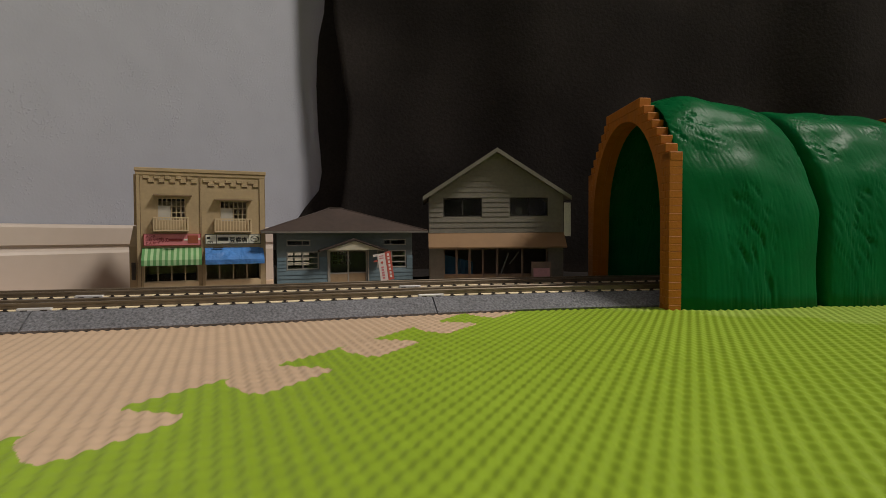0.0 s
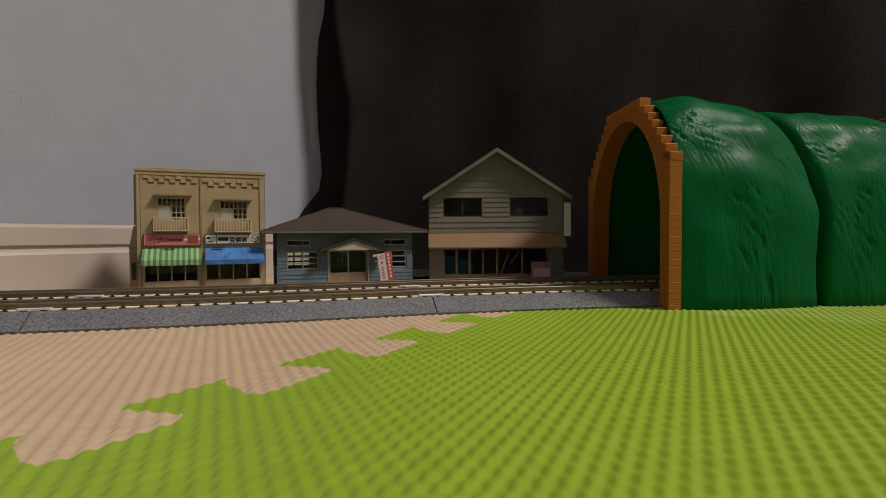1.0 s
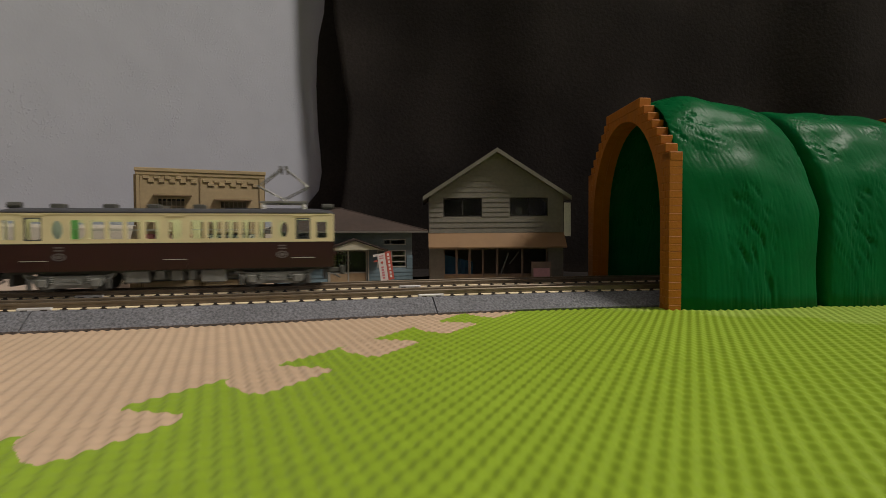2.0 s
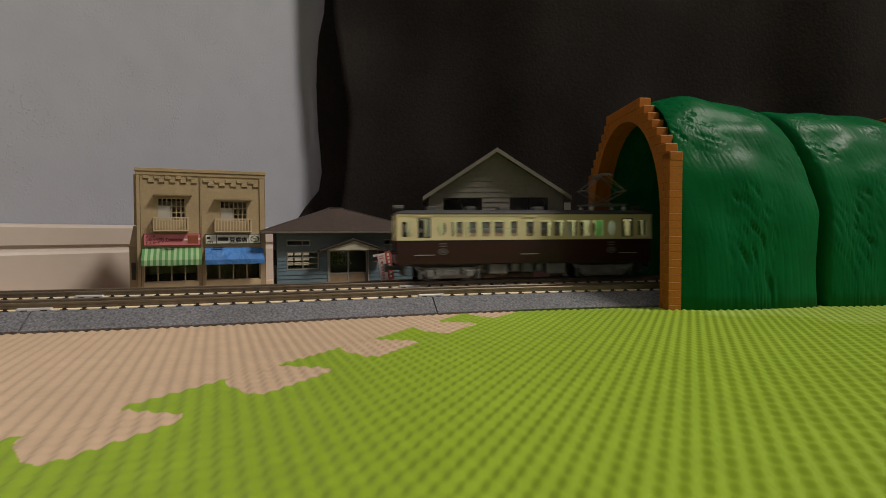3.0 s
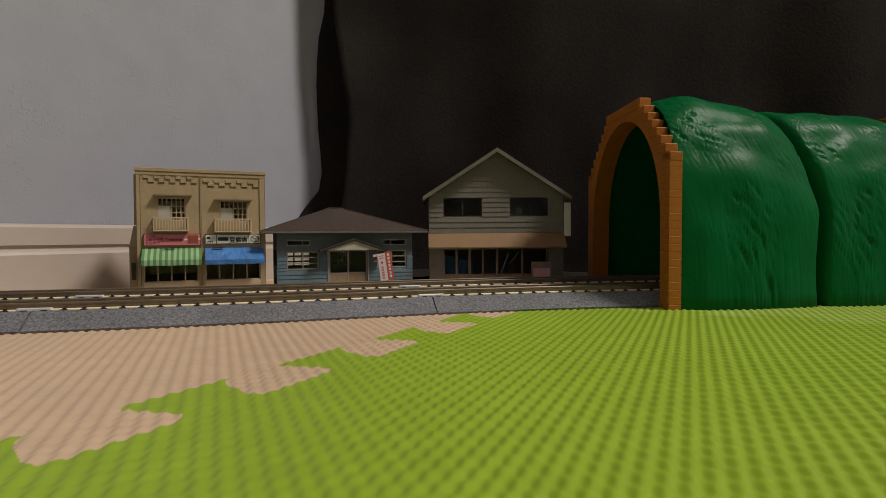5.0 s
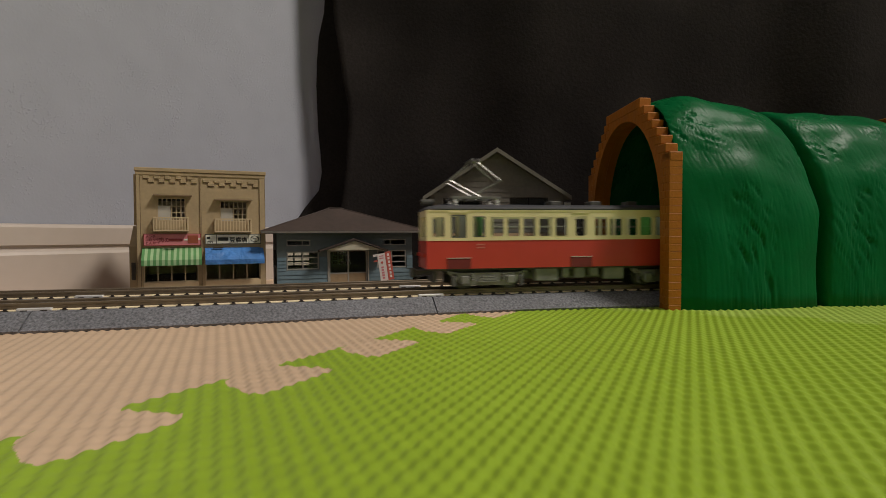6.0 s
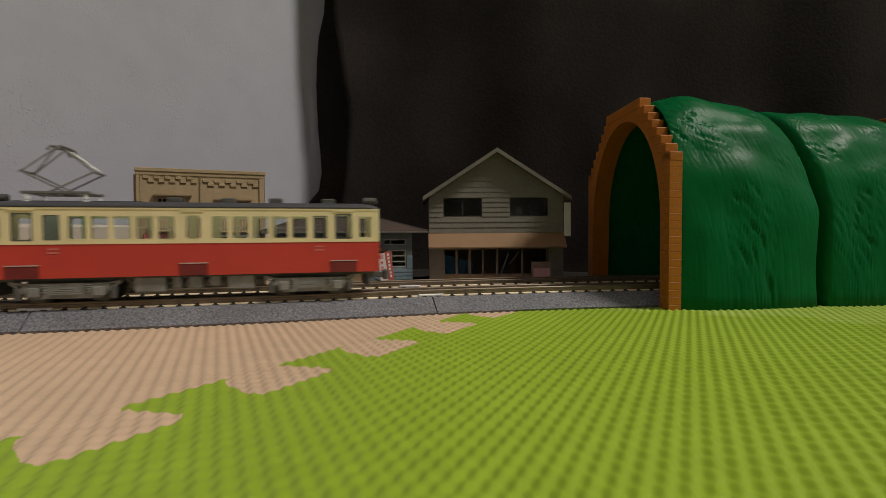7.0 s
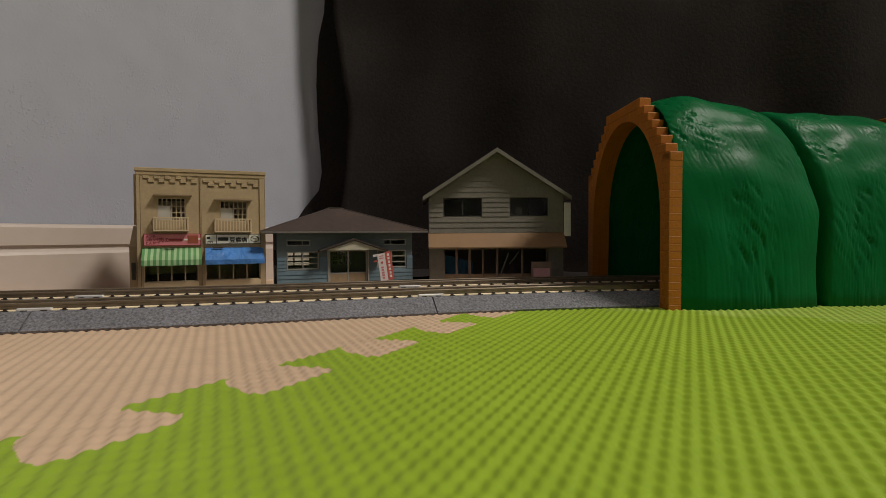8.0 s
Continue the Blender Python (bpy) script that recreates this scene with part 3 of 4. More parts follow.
    part("cornice", box(-0.0003, w + 0.0003, -0.0006, 0.0, h - 0.0042, h - 0.0022, 0.0002), TAN, t)
    for xa, xb in ((0.0, 0.0019), (w - 0.0031, w), (X(349.2), X(351.2))):
        part("pilaster", box(xa, xb, -0.0005, 0.0, 0.0, h - 0.0043, 0.0001), TAN, t)
        for e in (xa, xb):
            part("groove_line", box(e - 0.0001, e + 0.0001, -0.00055, 0.0, 0.0005, h - 0.0045), TAN_DARK, t)
    # stepped brick frieze
    for half, (p0, p1) in enumerate(((251, 346), (355, 452))):
        n = 5
        for i in range(n):
            xa = X(p0 + (p1 - p0) * i / n)
            pitch = (X(p1) - X(p0)) / n
            zc = Z(314 + half * 4)
            for k, (dx, dz) in enumerate(((0.0, 0.0), (0.42, -0.0021))):
                b = part("frieze_brick", box(xa + dx * pitch, xa + (dx + 0.52) * pitch, -0.0007, 0.0, zc + dz - 0.0017, zc + dz, 0.0001), TAN, t)
                # Dark strip under each brick paints its shadow line.
                part("frieze_painted_shadow", box(xa + dx * pitch, xa + (dx + 0.52) * pitch, -0.0004, 0.0, zc + dz - 0.0023, zc + dz - 0.0018), TAN_DARK, t)
    for k, (p0, p1, ze) in enumerate(((268, 336, 349), (374, 439, 355))):
        zt = Z(ze)
        part("window_hood", prism([(-0.0045, zt - 0.0003), (-0.0045, zt + 0.0001), (0.0, zt + 0.0009), (0.0, zt + 0.0004)], X(p0), X(p1), "x"), TAN_DARK, t, "dark thin window hood")
        x0, x1, z0, z1 = upper[k]
        win = window(t, x0, x1, z0, z1, 0.0004, [1 / 6, 2 / 6, 0.5, 4 / 6, 5 / 6], [0.36, 0.64], 0.0005, CREAM_WOOD, "cream lattice window with paper screen")
        part("paper_screen", box(x0 + 0.0003, x0 + (x1 - x0) * 0.46, 0.0002, 0.0004, z0 + 0.0004, z0 + (z1 - z0) * 0.64), SHOJI, win, "white paper screen")
        # balcony
        b0, b1 = (268, 329) if k == 0 else (374, 437)
        zb, zt2 = Z(411 + 2 * k), Z(386 + 2 * k)
        bal = part("balcony", box(X(b0), X(b1), -0.0050, 0.0, zb, zb + 0.0008, 0.0001), CREAM_WOOD, t, "cream slatted balcony")
        part("rail", box(X(b0), X(b1), -0.0050, -0.0043, zt2 - 0.0008, zt2), CREAM_WOOD, bal)
        for sx in (X(b0), X(b1) - 0.0006):
            part("rail", box(sx, sx + 0.0006, -0.0043, 0.0, zt2 - 0.0008, zt2), CREAM_WOOD, bal)
        for i in range(13):
            xx = X(b0) + (X(b1) - X(b0) - 0.0006) * i / 12
            part("slat", box(xx, xx + 0.0006, -0.0049, -0.0044, zb + 0.0008, zt2 - 0.0008), CREAM_WOOD, bal)
        for yy in (-0.0012, -0.0030):
            for sx in (X(b0), X(b1) - 0.0006):
                part("slat", box(sx, sx + 0.0006, yy - 0.0003, yy + 0.0003, zb + 0.0008, zt2 - 0.0008), CREAM_WOOD, bal)
    # signs
    sg = part("sign", box(X(250), X(350), -0.0016, 0.0, Z(436), Z(415), 0.0001), PINK, t, "pink shop sign with dark red writing and a meat picture")
    zs = Z(415)
    for i, words in enumerate(("メンチ", "コロッケ", "とんかつ")):
        lettering(words, 0.0018, X(253), -0.00166, zs - 0.0022 - 0.0019 * i, SIGN_RED, sg)
    lettering("肉の", 0.0029, X(276), -0.00166, zs - 0.0047, SIGN_RED, sg)
    part("ink_bar", box(X(294), X(318), -0.00175, -0.0016, zs - 0.0044, zs - 0.0029), SIGN_RED, sg)
    part("meat_picture", box(X(327), X(345), -0.0018, -0.0016, Z(432), Z(418), 0.00005), MEAT, sg, "brown drawing of a meat joint")
    part("bone_picture", box(X(321), X(327), -0.0018, -0.0016, Z(427), Z(424)), SIGN_WHITE, sg)
    part("bone_picture", box(X(345), X(349), -0.0018, -0.0016, Z(426), Z(423)), SIGN_WHITE, sg)
    for a in ((X(250), X(350), Z(436), Z(435)), (X(250), X(350), Z(416), Z(415)), (X(250), X(251), Z(435), Z(416)), (X(349), X(350), Z(435), Z(416))):
        part("sign_border", box(a[0], a[1], -0.0017, -0.0015, a[2], a[3]), SIGN_RED, sg)
    sg = part("sign", box(X(357), X(453), -0.0016, 0.0, Z(434), Z(416), 0.0001), SIGN_WHITE, t, "white shop sign with black writing and a block picture")
    for a in ((357, 453, 434, 433), (357, 453, 417, 416), (357, 358, 433, 417), (452, 453, 433, 417), (376, 377, 433, 417), (432, 433, 433, 417)):
        part("sign_border", box(X(a[0]), X(a[1]), -0.0017, -0.0015, Z(a[2]), Z(a[3])), INK, sg)
    lettering("1979", 0.0019, X(359), -0.00166, Z(432), INK, sg)
    part("ink_bar", box(X(360), X(366), -0.00175, -0.0016, Z(425), Z(421)), INK, sg)
    part("ink_bar", box(X(379), X(397), -0.00175, -0.0016, Z(428), Z(422)), INK, sg)
    lettering("豆腐店", 0.0034, X(399), -0.00166, Z(430.5), INK, sg)
    # drawn block
    for a, b in (((436, 428), (436, 422)), ((436, 428), (443, 431)), ((443, 431), (449, 428)), ((449, 428), (449, 422)), ((436, 422), (443, 425)), ((443, 425), (449, 422)), ((443, 425), (443, 431)), ((436, 422), (442, 419)), ((442, 419), (449, 422))):
        part("drawn_line", rod((X(a[0]), -0.0017, Z(a[1])), (X(b[0]), -0.0017, Z(b[1])), 0.00016, 4), INK, sg)
    stripes = [AWN_GREEN if i % 2 == 0 else AWN_PALE for i in range(21)]
    awning(t, X(247), X(351), Z(470), Z(440), 0.0085, stripes, "green and pale striped awning", 0.0030)
    awning(t, X(357), X(457), Z(470), Z(441), 0.0090, [AWN_BLUE], "blue crinkled plastic awning", 0.0026)
    part("lamp_bracket", box(X(285), X(305), -0.0025, -0.0016, Z(441), Z(439.5)), DARK_CARD, t)
    part("lamp_bracket", box(X(370), X(388), -0.0025, -0.0016, Z(442), Z(440)), DARK_CARD, t)
    for x0, x1, z0, z1 in lower:
        window(t, x0, x1, z0, z1, 0.0005, [0.25, 0.5, 0.75], [], 0.0006, CREAM_WOOD, "cream-framed shop window")
        part("window_sill", box(x0, x1, -0.0006, 0.0, 0.0, z0), CREAM_WOOD, t, "cream plinth")
    part("shelf", box(X(252), X(340), 0.012, 0.022, 0.0, Z(488)), DARK_CARD, t)
    # lean-to on the side
    an = part("lean_to", prism([(0.006, 0.0), (0.045, 0.0), (0.045, Z(400)), (0.030, Z(400)), (0.006, Z(437))], -0.0045, 0.0, "x"), TAN, t, "tan side lean-to")
    part("side_wall_strip", prism([(0.0016, Z(400)), (0.045, Z(400)), (0.045, Z(350)), (0.0016, Z(312))], -0.0014, 0.0, "x"), TAN, t)
    part("lean_to_window", box(-0.0035, -0.0015, 0.0053, 0.0060, Z(495), Z(465)), DARK_CARD, an)
    return t


def clapboards(parent, x0, x1, z0, z1, n, y, mat_, out=0.0006):
    dz = (z1 - z0) / n
    for i in range(n):
        za = z0 + dz * i
        part("board", prism([(y, za), (y - out, za), (y - 0.00015, za + dz), (y, za + dz)], x0, x1, "x"), mat_, parent)


def station():
    w, d = 0.092, 0.050
    t = thing("station_building", pose(-0.0678, 0.2216, 0, 0, 0, 20.1) @ Matrix.Diagonal((0.6260, 0.6, 0.612, 1)), "small blue-grey model station with a brown hipped roof", "station")

    def X(p):
        return (p - 490) / 240 * w

    def Z(y):
        return 0.030 + (443 - y) * 0.000380
    left = (X(506), X(560), Z(477), Z(445))
    left_up = (X(506), X(546), Z(435), Z(424))
    right = (X(664), X(718), Z(477), Z(445))
    right_up = (X(676), X(718), Z(435), Z(424))
    door = (X(577), X(646), 0.0, Z(443))
    zt = Z(411)
    part("wall", holed(w, 0.0, zt, 0.0, 0.0014, [left, left_up, right, right_up, door]), BLUE_WOOD, t, "blue-grey boarded front wall")
    part("wall", box(0, 0.0014, 0.0014, d, 0, zt), BLUE_WOOD, t)
    part("wall", box(w - 0.0014, w, 0.0014, d, 0, zt), BLUE_WOOD, t)
    part("wall", holed(w - 0.0014, 0.0, zt, d - 0.0014, d, [(X(512), X(560), Z(478), Z(446)), (X(600), X(640), Z(478), Z(446))], 0.0014), BLUE_WOOD, t)
    for x0, x1 in ((X(512), X(560)), (X(600), X(640))):
        window(t, x0, x1, Z(478), Z(446), d - 0.0012, [0.33, 0.66], [0.33, 0.66], 0.0012, BLUE_WOOD)
    for x0, x1 in ((0.0, door[0] - 0.0006), (door[1] + 0.0006, w)):
        clapboards(t, x0, x1, 0.0, Z(479), 6, -0.0001, BLUE_LOW)
    for x0, x1 in ((0.0, left[0] - 0.0005), (left[1] + 0.0005, door[0] - 0.0006), (door[1] + 0.0006, right[0] - 0.0005), (right[1] + 0.0005, w)):
        clapboards(t, x0, x1, Z(479), Z(455), 4, -0.0001, BLUE_LOW)
    part("wall_vent", box(-0.0012, 0.0, 0.012, 0.024, Z(470), Z(442)), DARK_CARD, t, "dark side window")
    # hipped roof with eaves
    xl, xr, yf, yb = -0.0098, w + 0.0095, -0.0075, d + 0.0075
    ze, zr = zt - 0.0002, 0.0600
    bm = bmesh.new()
    e = [bm.verts.new(v) for v in ((xl, yf, ze), (xr, yf, ze), (xr, yb, ze), (xl, yb, ze))]
    f = [bm.verts.new((v.co.x, v.co.y, ze + 0.0012)) for v in e]
    r = [bm.verts.new((w * 0.41, d / 2, zr)), bm.verts.new((w * 0.50, d / 2, zr))]
    bm.faces.new(e)
    for i in range(4):
        bm.faces.new((e[i], e[(i + 1) % 4], f[(i + 1) % 4], f[i]))
    bm.faces.new((f[0], f[1], r[1], r[0]))
    bm.faces.new((f[1], f[2], r[1]))
    bm.faces.new((f[2], f[3], r[0], r[1]))
    bm.faces.new((f[3], f[0], r[0]))
    roof = part("roof", bm, ROOF_BROWN, t, "brown card hipped roof")
    part("eave_edge", box(xl, xr, yf - 0.0006, yf, ze - 0.0002, ze + 0.0010), EAVE, roof)
    part("ridge", rod((w * 0.40, d / 2, zr), (w * 0.51, d / 2, zr), 0.0008), ROOF_BROWN, roof)
    part("hip", rod((xl, yf, ze + 0.0012), (w * 0.41, d / 2, zr), 0.0006), ROOF_BROWN, roof)
    part("hip", rod((xr, yf, ze + 0.0012), (w * 0.50, d / 2, zr), 0.0006), ROOF_BROWN, roof)
    window(t, *left, 0.0003, [0.5], [0.33, 0.66], 0.0007, FRAME_GREY, "grey sliding sash window")
    window(t, *left_up, 0.0003, [0.66], [], 0.0007, FRAME_GREY)
    window(t, *right, 0.0003, [0.5], [0.33, 0.66], 0.0007, FRAME_GREY, "grey sliding sash window")
    window(t, *right_up, 0.0003, [0.3], [], 0.0007, FRAME_GREY)
    mid = (door[0] + door[1]) / 2
    for x0, x1, y in ((door[0], mid + 0.0004, -0.0002), (mid - 0.0004, door[1], 0.0008)):
        dr = part("door", bars(x0, x1, 0.0, door[3], y, y + 0.0009, [], [0.46], 0.0010), FRAME_GREY, t, "grey-framed sliding glass door with tan panel")
        part("door_panel", box(x0 + 0.0008, x1 - 0.0008, y + 0.0002, y + 0.0007, 0.0008, door[3] * 0.45), DOOR_TAN, dr)
        g = part("pane", box(x0 + 0.0008, x1 - 0.0008, y + 0.0003, y + 0.0005, door[3] * 0.47, door[3] - 0.0008), GLASS, dr)
        g.visible_shadow = False
    for x in (door[0] - 0.0009, door[1] + 0.0001):
        part("door_post", box(x, x + 0.0008, -0.0009, 0.0014, 0.0, door[3]), FRAME_GREY, t)
    # porch gable
    px0, px1, pz0, pz1 = X(559), X(678), Z(443), Z(422)
    cx = (px0 + px1) / 2
    porch = part("porch", prism([(px0 + 0.004, pz0), (px1 - 0.004, pz0), (cx, pz1 - 0.0016)], -0.0090, -0.0002, "y"), PORCH, t, "cream porch gable over the doors")
    for xe in (px0, px1):
        part("porch_roof", prism([(xe, pz0), (cx, pz1), (cx, pz1 - 0.0011), (xe, pz0 - 0.0010)], -0.0105, -0.0002, "y"), ROOF_BROWN, porch)
    part("step", box(door[0] - 0.001, door[1] + 0.001, -0.003, -0.0010, 0.0, 0.0015), EAVE, t)
    return t


def banner():
    """Two paper banners leaning on a small pole beside the station door."""
    t = thing("banner_stand", pose(-0.0238, 0.2271, 0, 0, -8, 18.3) @ Matrix.Diagonal((0.38, 0.6, 0.58, 1)), "white and red paper banners on a leaning stand", "banner")
    part("pole", rod((0.0046, 0.0006, -0.001), (0.0046, 0.0006, 0.030), 0.0003), FRAME_GREY, t)
    white = part("banner", box(-0.0040, 0.0045, -0.0002, 0.0002, 0.0095, 0.0292), BANNER_WHITE, t, "white paper banner with small red writing")
    red = part("banner", box(0.0046, 0.0112, -0.0003, 0.0002, 0.0095, 0.0300), BANNER_RED, t, "red paper banner with white writing")
    part("painted_heart", prism([(0.0, 0.0215), (0.0014, 0.0228), (0.0008, 0.0238), (0.0, 0.0231), (-0.0008, 0.0238), (-0.0014, 0.0228)], -0.0004, -0.0002, "y"), BANNER_RED, white)
    for i in range(5):
        part("ink_bar", box(-0.0016, 0.0012, -0.0003, -0.0002, 0.0110 + i * 0.0019, 0.0123 + i * 0.0019), PINK, white)
    for i in range(2):
        part("ink_bar", box(-0.0022, 0.0026, -0.0003, -0.0002, 0.0255 + i * 0.0016, 0.0262 + i * 0.0016), PINK, white)
    for i in range(7):
        part("ink_bar", box(0.0068, 0.0090, -0.0004, -0.0003, 0.0112 + i * 0.0026, 0.0130 + i * 0.0026), BANNER_WHITE, red)
    part("cross_arm", box(-0.0085, 0.0, 0.0003, 0.0007, 0.0275, 0.0292), BANNER_WHITE, t)
    part("cross_arm", box(-0.0085, 0.0, 0.0003, 0.0007, 0.0238, 0.0250), BANNER_RED, t)
    return t


def gable_house():
    w, d = 0.0996, 0.060
    t = thing("gable_house", pose(-0.0061, 0.2432, 0, 0, 0, 1.8) @ Matrix.Diagonal((0.6063, 0.6, 0.591, 1)), "grey clapboard two-storey model shop with tan awning", "house")

    def X(p):
        return (p - 760) / 237 * w

    def Z(y):
        return 0.030 + (443 - y) * 0.000425
    ze, zr = Z(346), Z(266)
    win_l = (X(785), X(853), Z(384), Z(350))
    win_r = (X(902), X(970), Z(384), Z(350))
    front = (X(785), X(970), 0.0, Z(441))
    part("wall", holed(w, 0.0, ze - 0.002, 0.0, 0.0014, [win_l, win_r, front]), GREY_WOOD, t, "grey boarded front wall")
    part("gable", prism([(0.0, ze - 0.002), (w, ze - 0.002), (w, ze - 0.0005), (w / 2, zr - 0.0018), (0, ze - 0.0005)], 0.0, 0.0014, "y"), GREY_WOOD, t, "grey boarded gable")
    for x0 in (0.0, w - 0.0014):
        part("wall", box(x0, x0 + 0.0014, 0.0014, d, 0, ze - 0.002), GREY_WOOD, t)
    part("wall", box(0.0014, w - 0.0014, d - 0.0014, d, 0, ze - 0.002), GREY_WOOD, t)
    part("gable", prism([(0.0, ze - 0.002), (w, ze - 0.002), (w / 2, zr - 0.0025)], d - 0.0014, d, "y"), GREY_WOOD, t)
    part("floor_slab", box(0.0014, w - 0.0014, 0.0014, d - 0.0014, Z(416), Z(413)), DARK_CARD, t)
    # boards
    step = 0.0041
    for x0, x1 in ((0.0, win_l[0]), (win_l[1], win_r[0]), (win_r[1], w)):
        clapboards(t, x0, x1, win_l[2], win_l[3], 4, -0.0001, GREY_WOOD)
    clapboards(t, 0.0, w, Z(413), win_l[2], 3, -0.0001, GREY_WOOD)
    for i in range(9):
        za = Z(350) + i * step
        inset = max(0.0, (za + step - ze) / (zr - ze)) * w / 2
        if inset < w * 0.46:
            clapboards(t, inset + 0.0006, w - inset - 0.0006, za, za + step, 1, -0.0001, GREY_WOOD, 0.0005)
    # roof
    for sgn in (-1, 1):
        xe = w / 2 + sgn * (w / 2 + 0.0045)
        slope = (zr - ze) / (w / 2)
        zedge = ze - slope * 0.0045 + 0.0012
        roof = part("roof", prism([(xe, zedge - 0.0018), (w / 2, zr - 0.0016), (w / 2, zr + 0.0006), (xe, zedge + 0.0004)], -0.0065, d + 0.006, "y"), GREY_ROOF, t, "grey card roof slope")
        part("barge_board", prism([(xe, zedge - 0.0024), (w / 2, zr - 0.0022), (w / 2, zr + 0.0009), (xe, zedge + 0.0007)], -0.0075, -0.0066, "y"), GREY_ROOF, roof)
    for x0, x1, z0, z1 in (win_l, win_r):
        window(t, x0, x1, z0, z1, 0.0003, [0.5], [], 0.0006, DARK_CARD, "dark two-pane sliding window")
    part("curtain_cloth", box(X(915), X(926), 0.006, 0.0064, Z(384), Z(366)), GREY_WOOD, t)
    part("awning", prism([(-0.0090, Z(440)), (-0.0084, Z(440)), (0.0, Z(414)), (0.0, Z(412)), (-0.0090, Z(437.5))], -0.0006, w + 0.0006, "x"), AWN_TAN, t, "tan sloping canopy over the shop front")
    for x0, x1 in ((0.0, front[0]), (front[1], w)):
        clapboards(t, x0, x1, 0.0, front[3], 7, -0.0001, GREY_WOOD, 0.0003)
    x = front[0]
    for i, p in enumerate((808, 831, 855, 880, 925, 970)):
        dr = part("shop_door", bars(x, X(p), 0.0, front[3], 0.0012 + 0.0009 * (i % 2), 0.0020 + 0.0009 * (i % 2), [], [0.36], 0.0008), BOARD_EDGE, t, "dark-framed sliding shop door")
        part("door_panel", box(x + 0.0006, X(p) - 0.0006, 0.0015 + 0.0009 * (i % 2), 0.0018 + 0.0009 * (i % 2), 0.0008, front[3] * 0.355), DOOR_TAN, dr)
        x = X(p)
    bm = bmesh.new()
    prev = None
    for i in range(9):
        a = i / 8
        cur = [bm.verts.new((X(786) + a * X(845) * 0.62, 0.012 + 0.006 * math.sin(a * 3), zz - 0.006 * a)) for zz in (0.006, Z(452))]
        if prev:
            bm.faces.new((prev[0], cur[0], cur[1], prev[1]))
        prev = cur
    sheet = part("blue_sheet", bm, BLUE_SHEET, t, "blue sheet hanging inside the shop")
    sheet.modifiers.new("thickness", "SOLIDIFY").thickness = 0.0004
    for a, b in (((888, 492), (903, 450)), ((905, 470), (922, 448))):
        part("inside_prop", rod((X(a[0]), 0.010, Z(a[1])), (X(b[0]), 0.010, Z(b[1])), 0.0006), FRAME_GREY, t)
    part("blade_sign", box(w + 0.0002, w + 0.0052, -0.0022, -0.0012, Z(420), Z(360), 0.0002), BLADE, t, "pale upright blade sign at the corner")
    part("sign_arm", box(w - 0.0005, w + 0.0004, -0.0019, 0.0, Z(372), Z(370)), DARK_CARD, t)
    return t


def menu_board():
    t = thing("menu_board", pose(0.0434, 0.2387, 0, -6, 0, 1.8) @ Matrix.Diagonal((0.6063, 0.6, 0.5744, 1)), "pink A-frame menu board in a brown frame", "sign board")
    part("frame", bars(-0.0072, 0.0072, 0.0, 0.0215, -0.0006, 0.0006, [], [], 0.0012), BOARD_EDGE, t, "brown board frame")
    part("panel", box(-0.0062, 0.0062, -0.0004, 0.0003, 0.0010, 0.0165), PINK_BOARD, t, "pink speckled panel")
    part("panel", box(-0.0062, 0.0062, -0.0003, 0.0003, 0.0167, 0.0205), BOARD_EDGE, t)
    part("back_leg", rod((0.0, 0.0006, 0.018), (0.0, 0.008, 0.0), 0.0005), BOARD_EDGE, t)
    return t


shop()
station()
banner()
gable_house()
menu_board()
# ---- trams ----
CREAM = material("tram_cream", (0.74, 0.65, 0.37), 0.4, vary=0.03, stain=0.05, stain_scale=80, coat=0.2)
RED = material("tram_red", (0.50, 0.050, 0.036), 0.4, spec=0.3, vary=0.03, stain=0.05, stain_scale=80, coat=0.2)
BROWN = material("tram_brown", (0.038, 0.013, 0.010), 0.4, spec=0.25, vary=0.05, stain=0.06, stain_scale=80, coat=0.2)
TRAM_ROOF = material("tram_roof_grey", (0.055, 0.055, 0.06), 0.7, vary=0.08, stain=0.1, stain_scale=80)
UNDER = material("underframe_grey", (0.21, 0.21, 0.185), 0.6, vary=0.15, scale=400, stain=0.2, stain_scale=120)
UNDER_DARK = material("underframe_dark", (0.085, 0.084, 0.072), 0.7)
METAL = material("tram_metal", (0.24, 0.24, 0.22), 0.35, metal=0.6, vary=0.1)
WHITE_PORC = material("white_insulator", (0.75, 0.74, 0.72), 0.3)
INSIDE = material("tram_inside_grey", (0.38, 0.39, 0.33), 0.6)
PARTITION = material("green_partition", (0.09, 0.32, 0.06), 0.5)
STEP_SILVER = material("silver_strip", (0.6, 0.58, 0.55), 0.35, metal=0.5)
NUMBER_RED = material("pale_red_number", (0.55, 0.16, 0.13), 0.5)
NUMBER_GREY = material("pale_grey_number", (0.14, 0.12, 0.11), 0.5)
TRAM_GLASS = glass_material("tram_glass", (0.95, 0.98, 0.95), 0.04)
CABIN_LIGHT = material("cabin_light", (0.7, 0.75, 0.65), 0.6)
# Red tram has no known cabin light; faint glow added to lift its windows.
CABIN_ADDED_GLOW = material("cabin_added_glow", (0.7, 0.75, 0.65), 0.6)
for glow, power in ((CABIN_LIGHT, 0.8), (CABIN_ADDED_GLOW, 0.30)):
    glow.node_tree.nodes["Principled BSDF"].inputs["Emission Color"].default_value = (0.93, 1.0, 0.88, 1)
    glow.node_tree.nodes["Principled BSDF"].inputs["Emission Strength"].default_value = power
# Darker red puts the shade of the door step recess into the colour.
RED_STEP_SHADE = material("step_shade_red", (0.16, 0.014, 0.012), 0.6)
